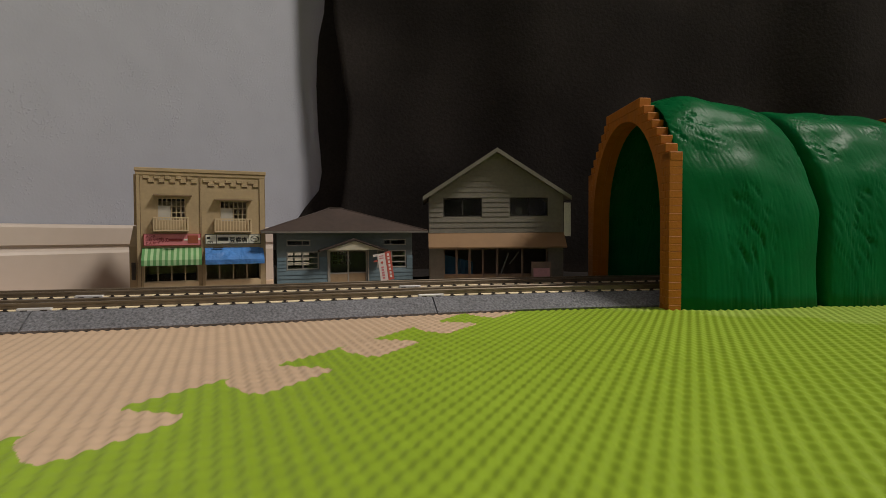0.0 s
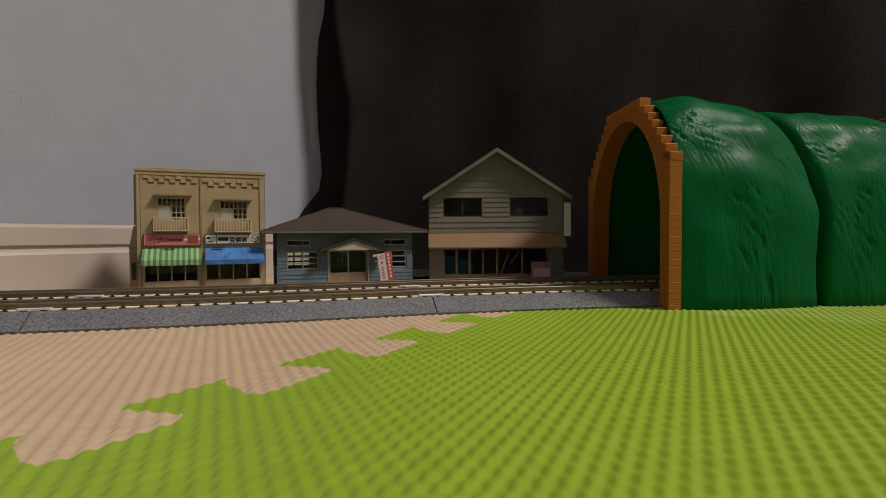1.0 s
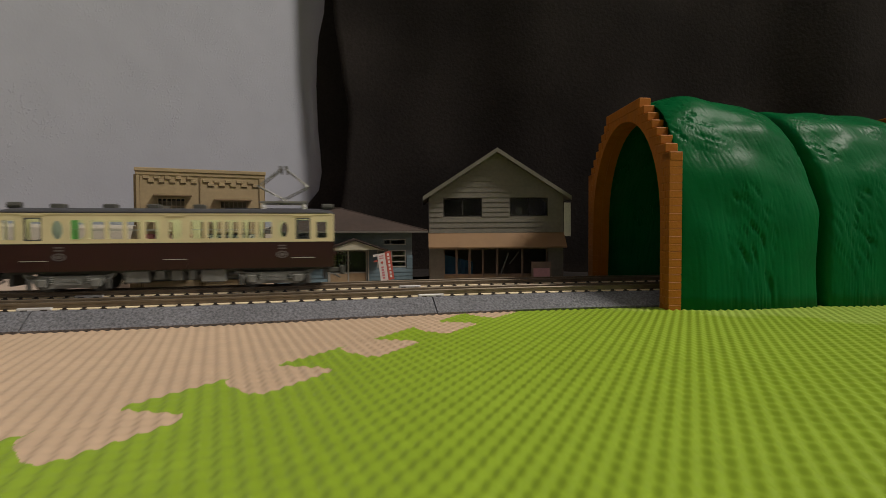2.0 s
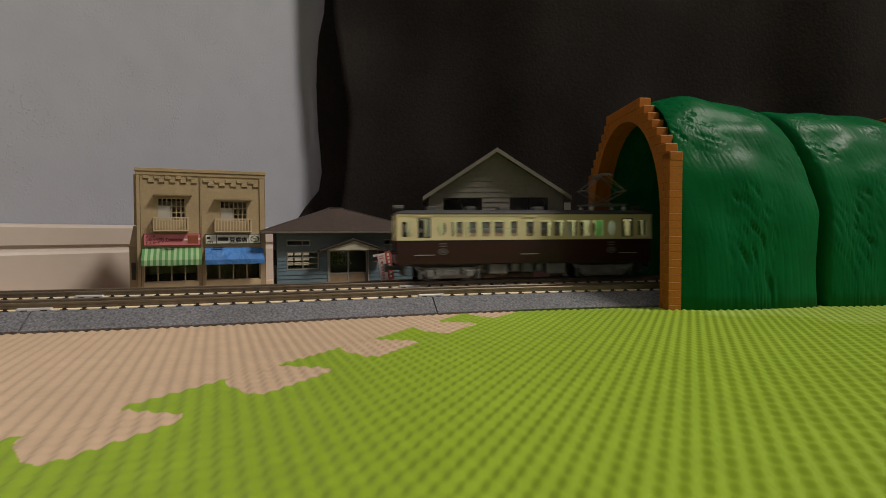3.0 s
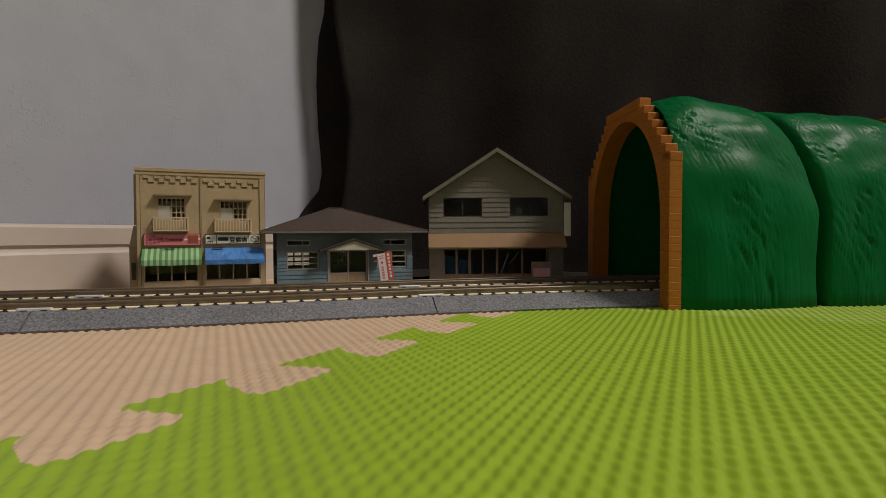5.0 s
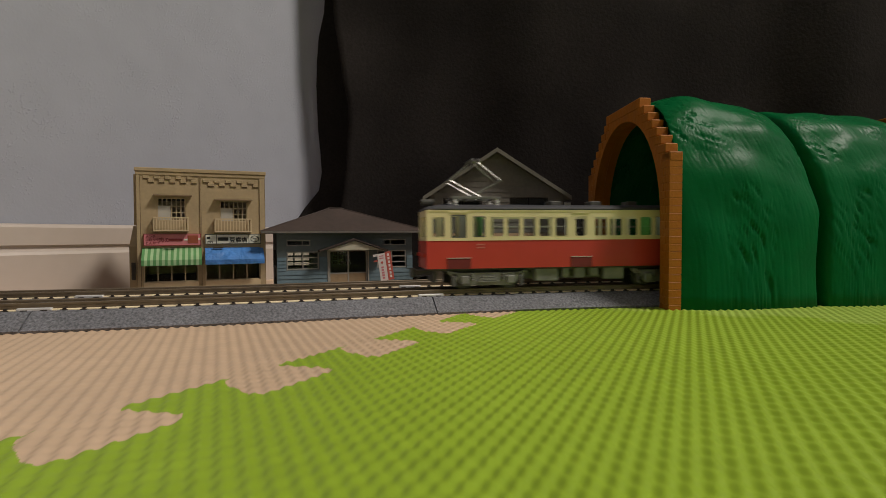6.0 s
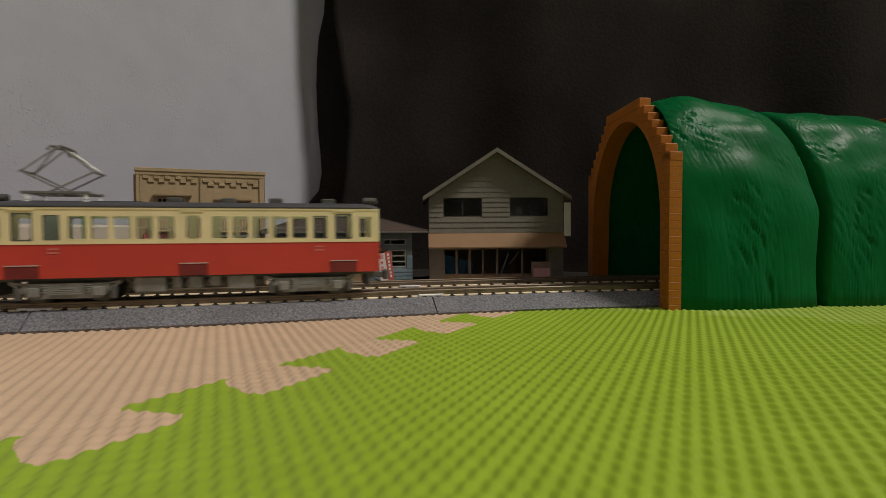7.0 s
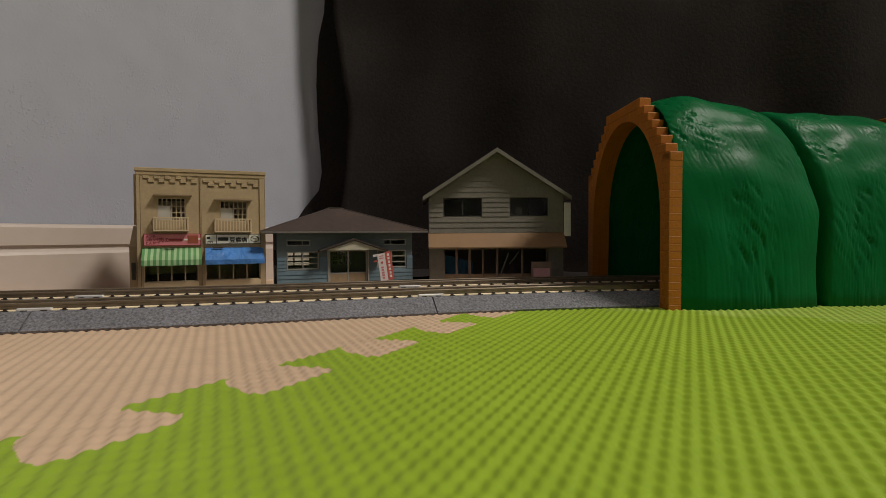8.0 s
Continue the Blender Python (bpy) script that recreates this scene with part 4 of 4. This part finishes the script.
LENS = glass_material("headlight_glass", (0.95, 0.95, 0.9), 0.05)

TRAM_SIZE, TRAM_LIFT = 0.604, 0.0019
HALF, WIDE = 0.085, 0.0150
Z_LOW, Z_BELT, Z_EAVE, Z_ROOF = 0.0190, 0.0338, 0.0498, 0.0530


def openings():
    """Window openings along one side: (x0, x1, z0, z1, kind)."""
    out = []
    zb, zt = 0.0357, 0.0462
    for sgn in (-1, 1):
        def put(a, b, z0, z1, kind):
            lo, hi = sorted((sgn * a * HALF, sgn * b * HALF))
            out.append((lo, hi, z0, z1, kind))
        for i in range(5):
            put(0.090 + 0.105 * i, 0.090 + 0.105 * i + 0.086, zb, zt, "window")
        put(0.632, 0.702, zb, zt, "small")
        put(0.752, 0.842, zb - 0.0003, zt + 0.0009, "door")
        put(0.885, 0.962, zb, zt, "cab")
    out.append((-0.042 * HALF, 0.042 * HALF, zb - 0.0003, zt + 0.0006, "door"))
    return sorted(out)


def oval_plate(x0, x1, z0, z1, y0, y1):
    """A plate that fills an opening but for an oval hole."""
    bm = bmesh.new()
    cx, cz, rx, rz = (x0 + x1) / 2, (z0 + z1) / 2, (x1 - x0) * 0.44, (z1 - z0) * 0.46
    n = 24
    rings = []
    for y in (y0, y1):
        inner, outer = [], []
        for i in range(n):
            a = 2 * math.pi * i / n
            c, s = math.cos(a), math.sin(a)
            k = 1 / max(abs(c), abs(s))
            inner.append(bm.verts.new((cx + rx * c, y, cz + rz * s)))
            outer.append(bm.verts.new((cx + (x1 - x0) / 2 * c * k, y, cz + (z1 - z0) / 2 * s * k)))
        rings.append((inner, outer))
    for i in range(n):
        j = (i + 1) % n
        for inner, outer in rings:
            bm.faces.new((inner[i], inner[j], outer[j], outer[i]))
        bm.faces.new((rings[0][0][i], rings[0][0][j], rings[1][0][j], rings[1][0][i]))
        bm.faces.new((rings[0][1][i], rings[0][1][j], rings[1][1][j], rings[1][1][i]))
    return bm


def ring_frame(x0, x1, z0, z1, y0, y1, t, r):
    """A thin frame with rounded corners round an opening."""
    bm = bmesh.new()

    def loop(a0, a1, b0, b1, rr):
        pts = []
        for cx, cz, st in ((a1 - rr, b1 - rr, 0), (a0 + rr, b1 - rr, 90), (a0 + rr, b0 + rr, 180), (a1 - rr, b0 + rr, 270)):
            for k in range(4):
                a = radians(st + 30 * k)
                pts.append((cx + rr * math.cos(a), cz + rr * math.sin(a)))
        return pts
    o, i = loop(x0, x1, z0, z1, 0.0002), loop(x0 + t, x1 - t, z0 + t, z1 - t, r)
    vs = [[[bm.verts.new((a, y, b)) for a, b in pts] for pts in (o, i)] for y in (y0, y1)]
    n = len(o)
    for k in range(n):
        j = (k + 1) % n
        for side in vs:
            bm.faces.new((side[0][k], side[0][j], side[1][j], side[1][k]))
        for q in (0, 1):
            bm.faces.new((vs[0][q][k], vs[0][q][j], vs[1][q][j], vs[1][q][k]))
    return bm


def roof_profile(lift=0.0, grow=0.0):
    pts = []
    for i in range(15):
        a = math.pi * i / 14
        pts.append((-(WIDE + 0.0004 + grow) * math.copysign(abs(math.cos(a)) ** 0.7, math.cos(a)), Z_EAVE + lift + (Z_ROOF - Z_EAVE) * math.sin(a) ** 0.8))
    return pts


def roof_mesh():
    """Arched roof whose ends curve down."""
    bm = bmesh.new()
    rings = []
    xs = [(-1.0, 0.25, 0.93), (-0.985, 0.55, 0.97), (-0.955, 0.82, 1.0), (-0.90, 1.0, 1.0), (0.90, 1.0, 1.0), (0.955, 0.82, 1.0), (0.985, 0.55, 0.97), (1.0, 0.25, 0.93)]
    for fx, fz, fy in xs:
        rings.append([bm.verts.new((fx * (HALF + 0.0006), y * fy, Z_EAVE + (z - Z_EAVE) * fz)) for y, z in roof_profile()])
    for r0, r1 in zip(rings, rings[1:]):
        for k in range(len(r0) - 1):
            bm.faces.new((r0[k], r0[k + 1], r1[k + 1], r1[k]))
        bm.faces.new((r0[-1], r0[0], r1[0], r1[-1]))
    bm.faces.new(rings[0])
    bm.faces.new(rings[-1][::-1])
    return bm


def disc(x, y, z, r, w, sides=18, bm=None):
    return rod((x, y - w / 2, z), (x, y + w / 2, z), r, sides, bm)


def pantograph(parent, x):
    zb = 0.0560
    p = part("pantograph", bmesh_frame(x, zb), METAL, parent, "raised grey diamond pantograph")
    for dx in (-0.0115, 0.0115):
        for y in (-0.0085, 0.0085):
            bm = bmesh.new()
            for k in range(3):
                rod((x + dx, y, 0.0505 + k * 0.0016), (x + dx, y, 0.0517 + k * 0.0016), 0.0013, 10, bm)
            rod((x + dx, y, 0.0490), (x + dx, y, zb), 0.0006, 6, bm)
            part("insulator", bm, WHITE_PORC, p, "white ribbed insulator")
    for sgn in (-1, 1):
        bm = bmesh.new()
        for y in (-0.0070, 0.0070):
            rod((x - sgn * 0.0035, y, zb + 0.0008), (x + sgn * 0.0142, y * 0.92, 0.0662), 0.00042, 6, bm)
        rod((x + sgn * 0.0142, -0.0068, 0.0662), (x + sgn * 0.0142, 0.0068, 0.0662), 0.0006, 6, bm)
        part("lower_arm", bm, METAL, p)
        bm = bmesh.new()
        for y in (-0.0062, 0.0062):
            rod((x + sgn * 0.0142, y, 0.0662), (x + sgn * 0.0012, y * 0.7, 0.0768), 0.00034, 6, bm)
        rod((x + sgn * 0.0142, -0.0062, 0.0662), (x + sgn * 0.0012, 0.0043, 0.0768), 0.0003, 5, bm)
        part("upper_arm", bm, METAL, p)
    bm = bmesh.new()
    for dx in (-0.0016, 0.0016):
        box(x + dx - 0.0008, x + dx + 0.0008, -0.0080, 0.0080, 0.0769, 0.0778, 0.0002, bm)
        for y in (-0.0080, 0.0080):
            rod((x + dx, y, 0.0773), (x + dx, y * 1.45, 0.0753), 0.0006, 6, bm)
    part("collector", bm, METAL, p, "grey double collector shoe")


def bmesh_frame(x, zb):
    bm = bmesh.new()
    for y in (-0.0085, 0.0085):
        box(x - 0.0135, x + 0.0135, y - 0.0007, y + 0.0007, zb, zb + 0.0013, 0.0002, bm)
    for dx in (-0.0115, -0.0040, 0.0040, 0.0115):
        rod((x + dx, -0.0085, zb + 0.0006), (x + dx, 0.0085, zb + 0.0006), 0.0007, 6, bm)
    return bm


def bogie(parent, x):
    """Two side frames with axle boxes and springs, a bolster and two wheelsets."""
    bm = box(x - 0.007, x + 0.007, -0.008, 0.008, 0.0135, 0.0195)
    b = part("bogie", bm, UNDER_DARK, parent, "grey four-wheel bogie")
    for sgn in (-1, 1):
        y0, y1 = sorted((sgn * 0.0112, sgn * 0.0134))
        bm = prism([(x - 0.0172, 0.0166), (x - 0.0160, 0.0120), (x - 0.0125, 0.0096), (x - 0.0085, 0.0100), (x + 0.0085, 0.0100), (x + 0.0125, 0.0096), (x + 0.0160, 0.0120), (x + 0.0172, 0.0166)], y0, y1, "y")
        for end in (-1, 1):
            prism([(x + end * 0.0148, 0.0130), (x + end * 0.0148, 0.0115), (x + end * 0.0215, 0.0165), (x + end * 0.0215, 0.0178)], y0, y1, "y", bm=bm)
            prism([(x + end * 0.0148, 0.0162), (x + end * 0.0148, 0.0154), (x + end * 0.0212, 0.0169), (x + end * 0.0212, 0.0178)], y0, y1, "y", bm=bm)
        part("side_frame", bm, UNDER, b, "grey moulded bogie side frame")
        yo = sgn * 0.0138
        for dx in (-0.0125, 0.0125):
            ya, yb = sorted((sgn * 0.0130, sgn * 0.0150))
            part("axle_box", box(x + dx - 0.0022, x + dx + 0.0022, ya, yb, 0.0108, 0.0150, 0.0004), UNDER, b)
        bm = bmesh.new()
        for k in range(4):
            ya, yb = sorted((sgn * 0.0130, sgn * 0.0148))
            box(x - 0.0058 + k * 0.0007, x + 0.0058 - k * 0.0007, ya, yb, 0.0118 + k * 0.0008, 0.0124 + k * 0.0008, bm=bm)
        part("leaf_spring", bm, UNDER, b)
        for dx in (-0.0085, 0.0085):
            bm = bmesh.new()
            for k in range(4):
                rod((x + dx, yo, 0.0128 + k * 0.0010), (x + dx, yo, 0.0133 + k * 0.0010), 0.0011, 8, bm)
            part("coil_spring", bm, UNDER, b)
        ya, yb = sorted((sgn * 0.0128, sgn * 0.0142))
        for dx in (-0.0185, 0.0185):
            part("brake_shoe", box(x + dx - 0.0012, x + dx + 0.0012, ya, yb, 0.0095, 0.0150, 0.0003), UNDER_DARK, b)
    return b


def wheelset(parent, x):
    bm = bmesh.new()
    for y in (-0.0078, 0.0078):
        disc(0, y, 0, 0.0056, 0.0022, 22, bm)
        disc(0, y * 0.86, 0, 0.0064, 0.0008, 22, bm)
        for k in range(4):
            a = math.pi / 2 * k
            disc(0.0032 * math.cos(a), y + math.copysign(0.0012, y), 0.0032 * math.sin(a), 0.0009, 0.0003, 8, bm)
    rod((0, -0.0125, 0), (0, 0.0125, 0), 0.0011, 8, bm)
    w = part("wheelset", bm, UNDER_DARK, parent, "dark steel wheels on an axle")
    w.location = (x * TRAM_SIZE, 0, 0.0134 * TRAM_SIZE)
    return w


def end_wall(parent, sgn, low):
    """Flat cab end with three windows, lamps and a coupler."""
    holes = [(-0.0122, -0.0050, 0.0357, 0.0462), (-0.0036, 0.0036, 0.0357, 0.0462), (0.0050, 0.0122, 0.0357, 0.0462)]
    turn = pose(0, 0, 0, 0, 0, 90 * sgn)
    shape = holed(WIDE - 0.0008, Z_BELT, Z_EAVE, -HALF, -HALF + 0.0008, holes, -WIDE + 0.0008)
    bmesh.ops.transform(shape, matrix=turn, verts=shape.verts)
    e = part("end_wall", shape, CREAM, parent, "cream cab end with three windows")
    bm = box(-WIDE + 0.0008, WIDE - 0.0008, -HALF, -HALF + 0.0008, Z_LOW, Z_BELT - 0.0001)
    bmesh.ops.transform(bm, matrix=turn, verts=bm.verts)
    part("end_panel", bm, low, parent)
    for a, b, c, d in holes:
        bm = box(a, b, -HALF + 0.0003, -HALF + 0.0005, c, d)
        bmesh.ops.transform(bm, matrix=turn, verts=bm.verts)
        part("pane", bm, TRAM_GLASS, e).visible_shadow = False
    x = sgn * HALF
    lampm = rod((x - sgn * 0.0060, 0, 0.0546), (x + sgn * 0.0004, 0, 0.0546), 0.0018, 12)
    lp = part("headlight", lampm, UNDER_DARK, parent, "black round roof headlight")
    part("lens", rod((x + sgn * 0.0004, 0, 0.0546), (x + sgn * 0.0008, 0, 0.0546), 0.0014, 12), LENS, lp)
    for y in (-0.0108, 0.0108):
        tl = part("tail_light", rod((x, y, 0.0262), (x + sgn * 0.0016, y, 0.0262), 0.0011, 10), low, parent)
    cp = part("coupler", box(min(x - sgn * 0.004, x + sgn * 0.0050), max(x - sgn * 0.004, x + sgn * 0.0050), -0.0012, 0.0012, 0.0150, 0.0178, 0.0003), UNDER_DARK, parent, "black knuckle coupler")
    part("knuckle", box(min(x + sgn * 0.0040, x + sgn * 0.0070), max(x + sgn * 0.0040, x + sgn * 0.0070), -0.0030, 0.0022, 0.0138, 0.0190, 0.0006), UNDER_DARK, cp)
    part("air_hose", rod((x, -0.005, 0.0142), (x + sgn * 0.004, -0.0055, 0.0120), 0.0005), UNDER_DARK, parent)
    part("cow_catcher", box(min(x - sgn * 0.006, x - sgn * 0.004), max(x - sgn * 0.006, x - sgn * 0.004), -0.011, 0.011, 0.0115, 0.0205, 0.0004), UNDER_DARK, parent)


def tram(label, low, oval, number, low_label, step_mat, glow):
    t = thing("tram", Matrix.Identity(4), label, "tram", "model trams on the tracks")
    op = openings()
    for sgn in (-1, 1):
        y0, y1 = sorted((sgn * WIDE, sgn * (WIDE - 0.0008)))
        part("lower_side", box(-HALF + 0.0008, HALF - 0.0008, y0, y1, Z_LOW, Z_BELT - 0.0001, 0.0), low, t, low_label)
        side = part("upper_side", holed(HALF, Z_BELT, Z_EAVE, y0, y1, [o[:4] for o in op], -HALF), CREAM, t, "cream upper side with windows")
        yo, yi = sgn * (WIDE + 0.0003), sgn * (WIDE - 0.0001)
        ya, yb = sorted((yo, yi))
        part("belt_rail", box(-HALF, HALF, ya, yb, Z_BELT - 0.0001, Z_BELT + 0.0009), CREAM, t)
        part("gutter", box(-HALF * 0.99, HALF * 0.99, ya, yb, Z_EAVE - 0.0008, Z_EAVE + 0.0001), CREAM, t)
        for x0, x1, z0, z1, kind in op:
            if kind == "small" and oval:
                part("round_window", oval_plate(x0, x1, z0, z1, y0 + 0.00005, y1 - 0.00005), CREAM, side)
            else:
                part("window_frame", ring_frame(x0 - 0.0002, x1 + 0.0002, z0 - 0.0002, z1 + 0.0002, y0 - 0.00008, y1 + 0.00008, 0.0006 if kind == "door" else 0.0004, 0.0014 if kind == "door" else 0.0007), UNDER_DARK if kind in ("door", "small") and abs(x0) > 0.02 else CREAM, side)
            g = part("pane", box(x0 - 0.0002, x1 + 0.0002, sgn * (WIDE - 0.0005) - 0.0001, sgn * (WIDE - 0.0005) + 0.0001, z0 - 0.0002, z1 + 0.0002), TRAM_GLASS, side)
            g.visible_shadow = False
            if kind == "window":
                zc = z0 + (z1 - z0) * 0.5
                ga, gb = sorted((sgn * (WIDE - 0.0007), sgn * (WIDE - 0.0003)))
                part("sash_bar", box(x0, x1, ga, gb, zc - 0.00010, zc + 0.00010), INSIDE, side)
            if kind == "door":
                xc = (x0 + x1) / 2
                ww = (x1 - x0) / 2 + 0.0012
                part("door_header", box(xc - ww, xc + ww, ya - 0.0002, yb + 0.0002, z1 + 0.0013, z1 + 0.0019), CREAM, side)
                st = part("door_step", box(xc - ww * 1.25, xc + ww * 1.25, ya - 0.0004, yb + 0.0004, 0.0244, 0.0248), STEP_SILVER, side, "silver door step strip")
                # Flat plate; the red tram's darker red stands in for recess shade.
                part("step_recess", box(xc - ww * 1.25, xc + ww * 1.25, ya - 0.0001, yb + 0.0001, 0.0191, 0.0243), step_mat, side)
        for fx in (-0.66, 0.66):
            for k in range(2):
                part("number_bar", box(fx * HALF - 0.0022, fx * HALF + 0.0022, ya + 0.0001, yb - 0.0001, 0.0312 - k * 0.0016, 0.0320 - k * 0.0016), number, side)
            if oval:
                bm = bmesh.new()
                n = 20
                cz = 0.0266
                for r0, r1 in ((0.0018, 0.0026), (0.0, 0.0012)):
                    pts = [(r1 * math.cos(2 * math.pi * i / n) * 1.25, cz + r1 * 0.8 * math.sin(2 * math.pi * i / n)) for i in range(n)]
                    if r0:
                        vs_o = [bm.verts.new((fx * HALF + a, yo, b)) for a, b in pts]
                        vs_i = [bm.verts.new((fx * HALF + a * r0 / r1, yo, cz + (b - cz) * r0 / r1)) for a, b in pts]
                        for i in range(n):
                            bm.faces.new((vs_o[i], vs_o[(i + 1) % n], vs_i[(i + 1) % n], vs_i[i]))
                    else:
                        bm.faces.new([bm.verts.new((fx * HALF + a, yo, b)) for a, b in pts])
                em = part("emblem", bm, NUMBER_GREY, side, "grey oval ring emblem")
                em.modifiers.new("thickness", "SOLIDIFY").thickness = 0.0002
    for sgn in (-1, 1):
        end_wall(t, sgn, low)
        for sy in (-1, 1):
            x, y = sgn * (HALF - 0.0006), sy * (WIDE - 0.0006)
            part("corner_post", rod((x, y, Z_BELT), (x, y, Z_EAVE), 0.0008, 10), CREAM, t)
            part("corner_post", rod((x, y, Z_LOW), (x, y, Z_BELT - 0.0001), 0.0008, 10), low, t)
    roof = part("roof", roof_mesh(), TRAM_ROOF, t, "dark grey arched roof", smooth=True)
    for fx in (-0.72, -0.42, -0.16, 0.12):
        v = part("roof_ventilator", box(fx * HALF - 0.0032, fx * HALF + 0.0032, -0.0036, 0.0036, Z_ROOF - 0.0012, Z_ROOF + 0.0024, 0.0005), UNDER_DARK, roof, "grey roof ventilator")
    part("walkway", box(0.28 * HALF, 0.9 * HALF, -0.003, 0.003, Z_ROOF - 0.0002, Z_ROOF + 0.0004), TRAM_ROOF, roof)
    pantograph(t, 0.67 * HALF)
    # inside
    part("floor_slab", box(-HALF + 0.001, HALF - 0.001, -WIDE + 0.0009, WIDE - 0.0009, Z_LOW, Z_LOW + 0.002), INSIDE, t)
    for sgn in (-1, 1):
        ya, yb = sorted((sgn * (WIDE - 0.001), sgn * (WIDE - 0.0055)))
        for x0, x1 in ((-0.72, -0.08), (0.08, 0.72)):
            part("bench_seat", box(x0 * HALF, x1 * HALF, ya, yb, Z_LOW + 0.002, 0.0315, 0.0005), INSIDE, t, "pale green bench seat")
        for fx in (0.725, 0.60):
            part("partition", box(sgn * fx * HALF - 0.0004, sgn * fx * HALF + 0.0004, -WIDE + 0.001, WIDE - 0.001 if fx > 0.7 else -0.004, Z_LOW + 0.002, Z_EAVE - 0.001), PARTITION if fx < 0.7 else INSIDE, t, "green partition")
    part("ceiling_panel", box(-HALF + 0.001, HALF - 0.001, -WIDE + 0.0009, WIDE - 0.0009, Z_EAVE - 0.0006, Z_EAVE - 0.0001), glow, t, "glowing cabin ceiling panel")
    # underframe
    part("sole_bar", box(-HALF + 0.002, HALF - 0.002, -WIDE + 0.0040, WIDE - 0.0040, 0.0176, Z_LOW - 0.0001), UNDER_DARK, t)
    for x0, x1, z0, y in ((-0.026, -0.014, 0.0118, 0.0128), (-0.011, -0.006, 0.0135, 0.0125), (-0.003, 0.003, 0.0128, 0.0128), (0.006, 0.0095, 0.0130, 0.0125), (0.0125, 0.0255, 0.0115, 0.0130)):
        for sgn in (-1, 1):
            ya, yb = sorted((sgn * (y - 0.006), sgn * y))
            part("equipment_box", box(x0, x1, ya, yb, z0, 0.0187, 0.0006), UNDER, t, "grey underfloor equipment box")
    part("air_tank", rod((-0.030, 0.0, 0.0150), (0.030, 0.0, 0.0150), 0.0030, 14), UNDER, t)
    for fx in (-0.052, 0.052):
        bogie(t, fx)
    for fx in (-0.0645, -0.0395, 0.0395, 0.0645):
        wheelset(t, fx)
    return t


SIZE[0] = TRAM_SIZE
red_tram = tram("red and cream model tram with a raised pantograph", RED, False, NUMBER_RED, "red lower side", RED_STEP_SHADE, CABIN_ADDED_GLOW)
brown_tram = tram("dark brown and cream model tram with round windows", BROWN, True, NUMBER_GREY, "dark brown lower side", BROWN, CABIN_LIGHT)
SIZE[0] = 1.0

# ---- the ceiling lamp ----
lamp_body = thing("ceiling_lamp", pose(LAMP_AT[0], LAMP_AT[1], 2.40), "round white ceiling lamp with a shallow shade", "ceiling lamp")
part("shade", rod((0, 0, -0.09), (0, 0, 0.0), 0.26, 40), CEILING, lamp_body, "white round shade")
# ---- movement ----
RED_ROWS = [(0.0, 0.786), (6.1, 0.0599), (6.5, 0.0130), (7.0, -0.0470), (7.3, -0.0830), (7.6, -0.1205), (8.0, -0.1690)]
BROWN_ROWS = [(0.0, -0.307), (1.5, -0.1212), (3.0, 0.0655), (3.5, 0.1240), (8.0, 0.662)]


def tram_pose(s, off, turned):
    """A tram's two bogies stand on the line, its body lies between them."""
    a, _ = along(s - 0.0314, off)
    b, _ = along(s + 0.0314, off)
    mid = (a + b) / 2
    yaw = math.degrees(math.atan2(b.y - a.y, b.x - a.x))
    return pose(mid.x, mid.y, TRAM_LIFT, 0, 0, yaw + (180 if turned else 0))


def at_time(rows, t):
    for (t0, s0), (t1, s1) in zip(rows, rows[1:]):
        if t <= t1:
            return s0 + (s1 - s0) * (t - t0) / (t1 - t0)
    return rows[-1][1]


def smooth_at(rows, t):
    """Running mean over a fifth of a second, so that the speed does not jump."""
    return sum(at_time(rows, min(8.0, max(0.0, t + 0.02 * k))) for k in range(-5, 6)) / 11


def motions():
    times = [i * 0.1 for i in range(81)]
    spin = [i / 30 for i in range(241)]
    for t, rows, off, turned in ((red_tram, RED_ROWS, 0.0, True), (brown_tram, BROWN_ROWS, GAP, False)):
        walk(t, [(k, tram_pose(smooth_at(rows, k), off, turned)) for k in times])
        s0 = rows[0][1]
        for w in [c for c in t.children if c.name.startswith("wheelset")]:
            x, _, z = w.location
            walk(w, [(k, pose(x, 0, z, 0, math.degrees(abs(smooth_at(rows, k) - s0) / (0.0056 * TRAM_SIZE)), 0)) for k in spin])


motions()
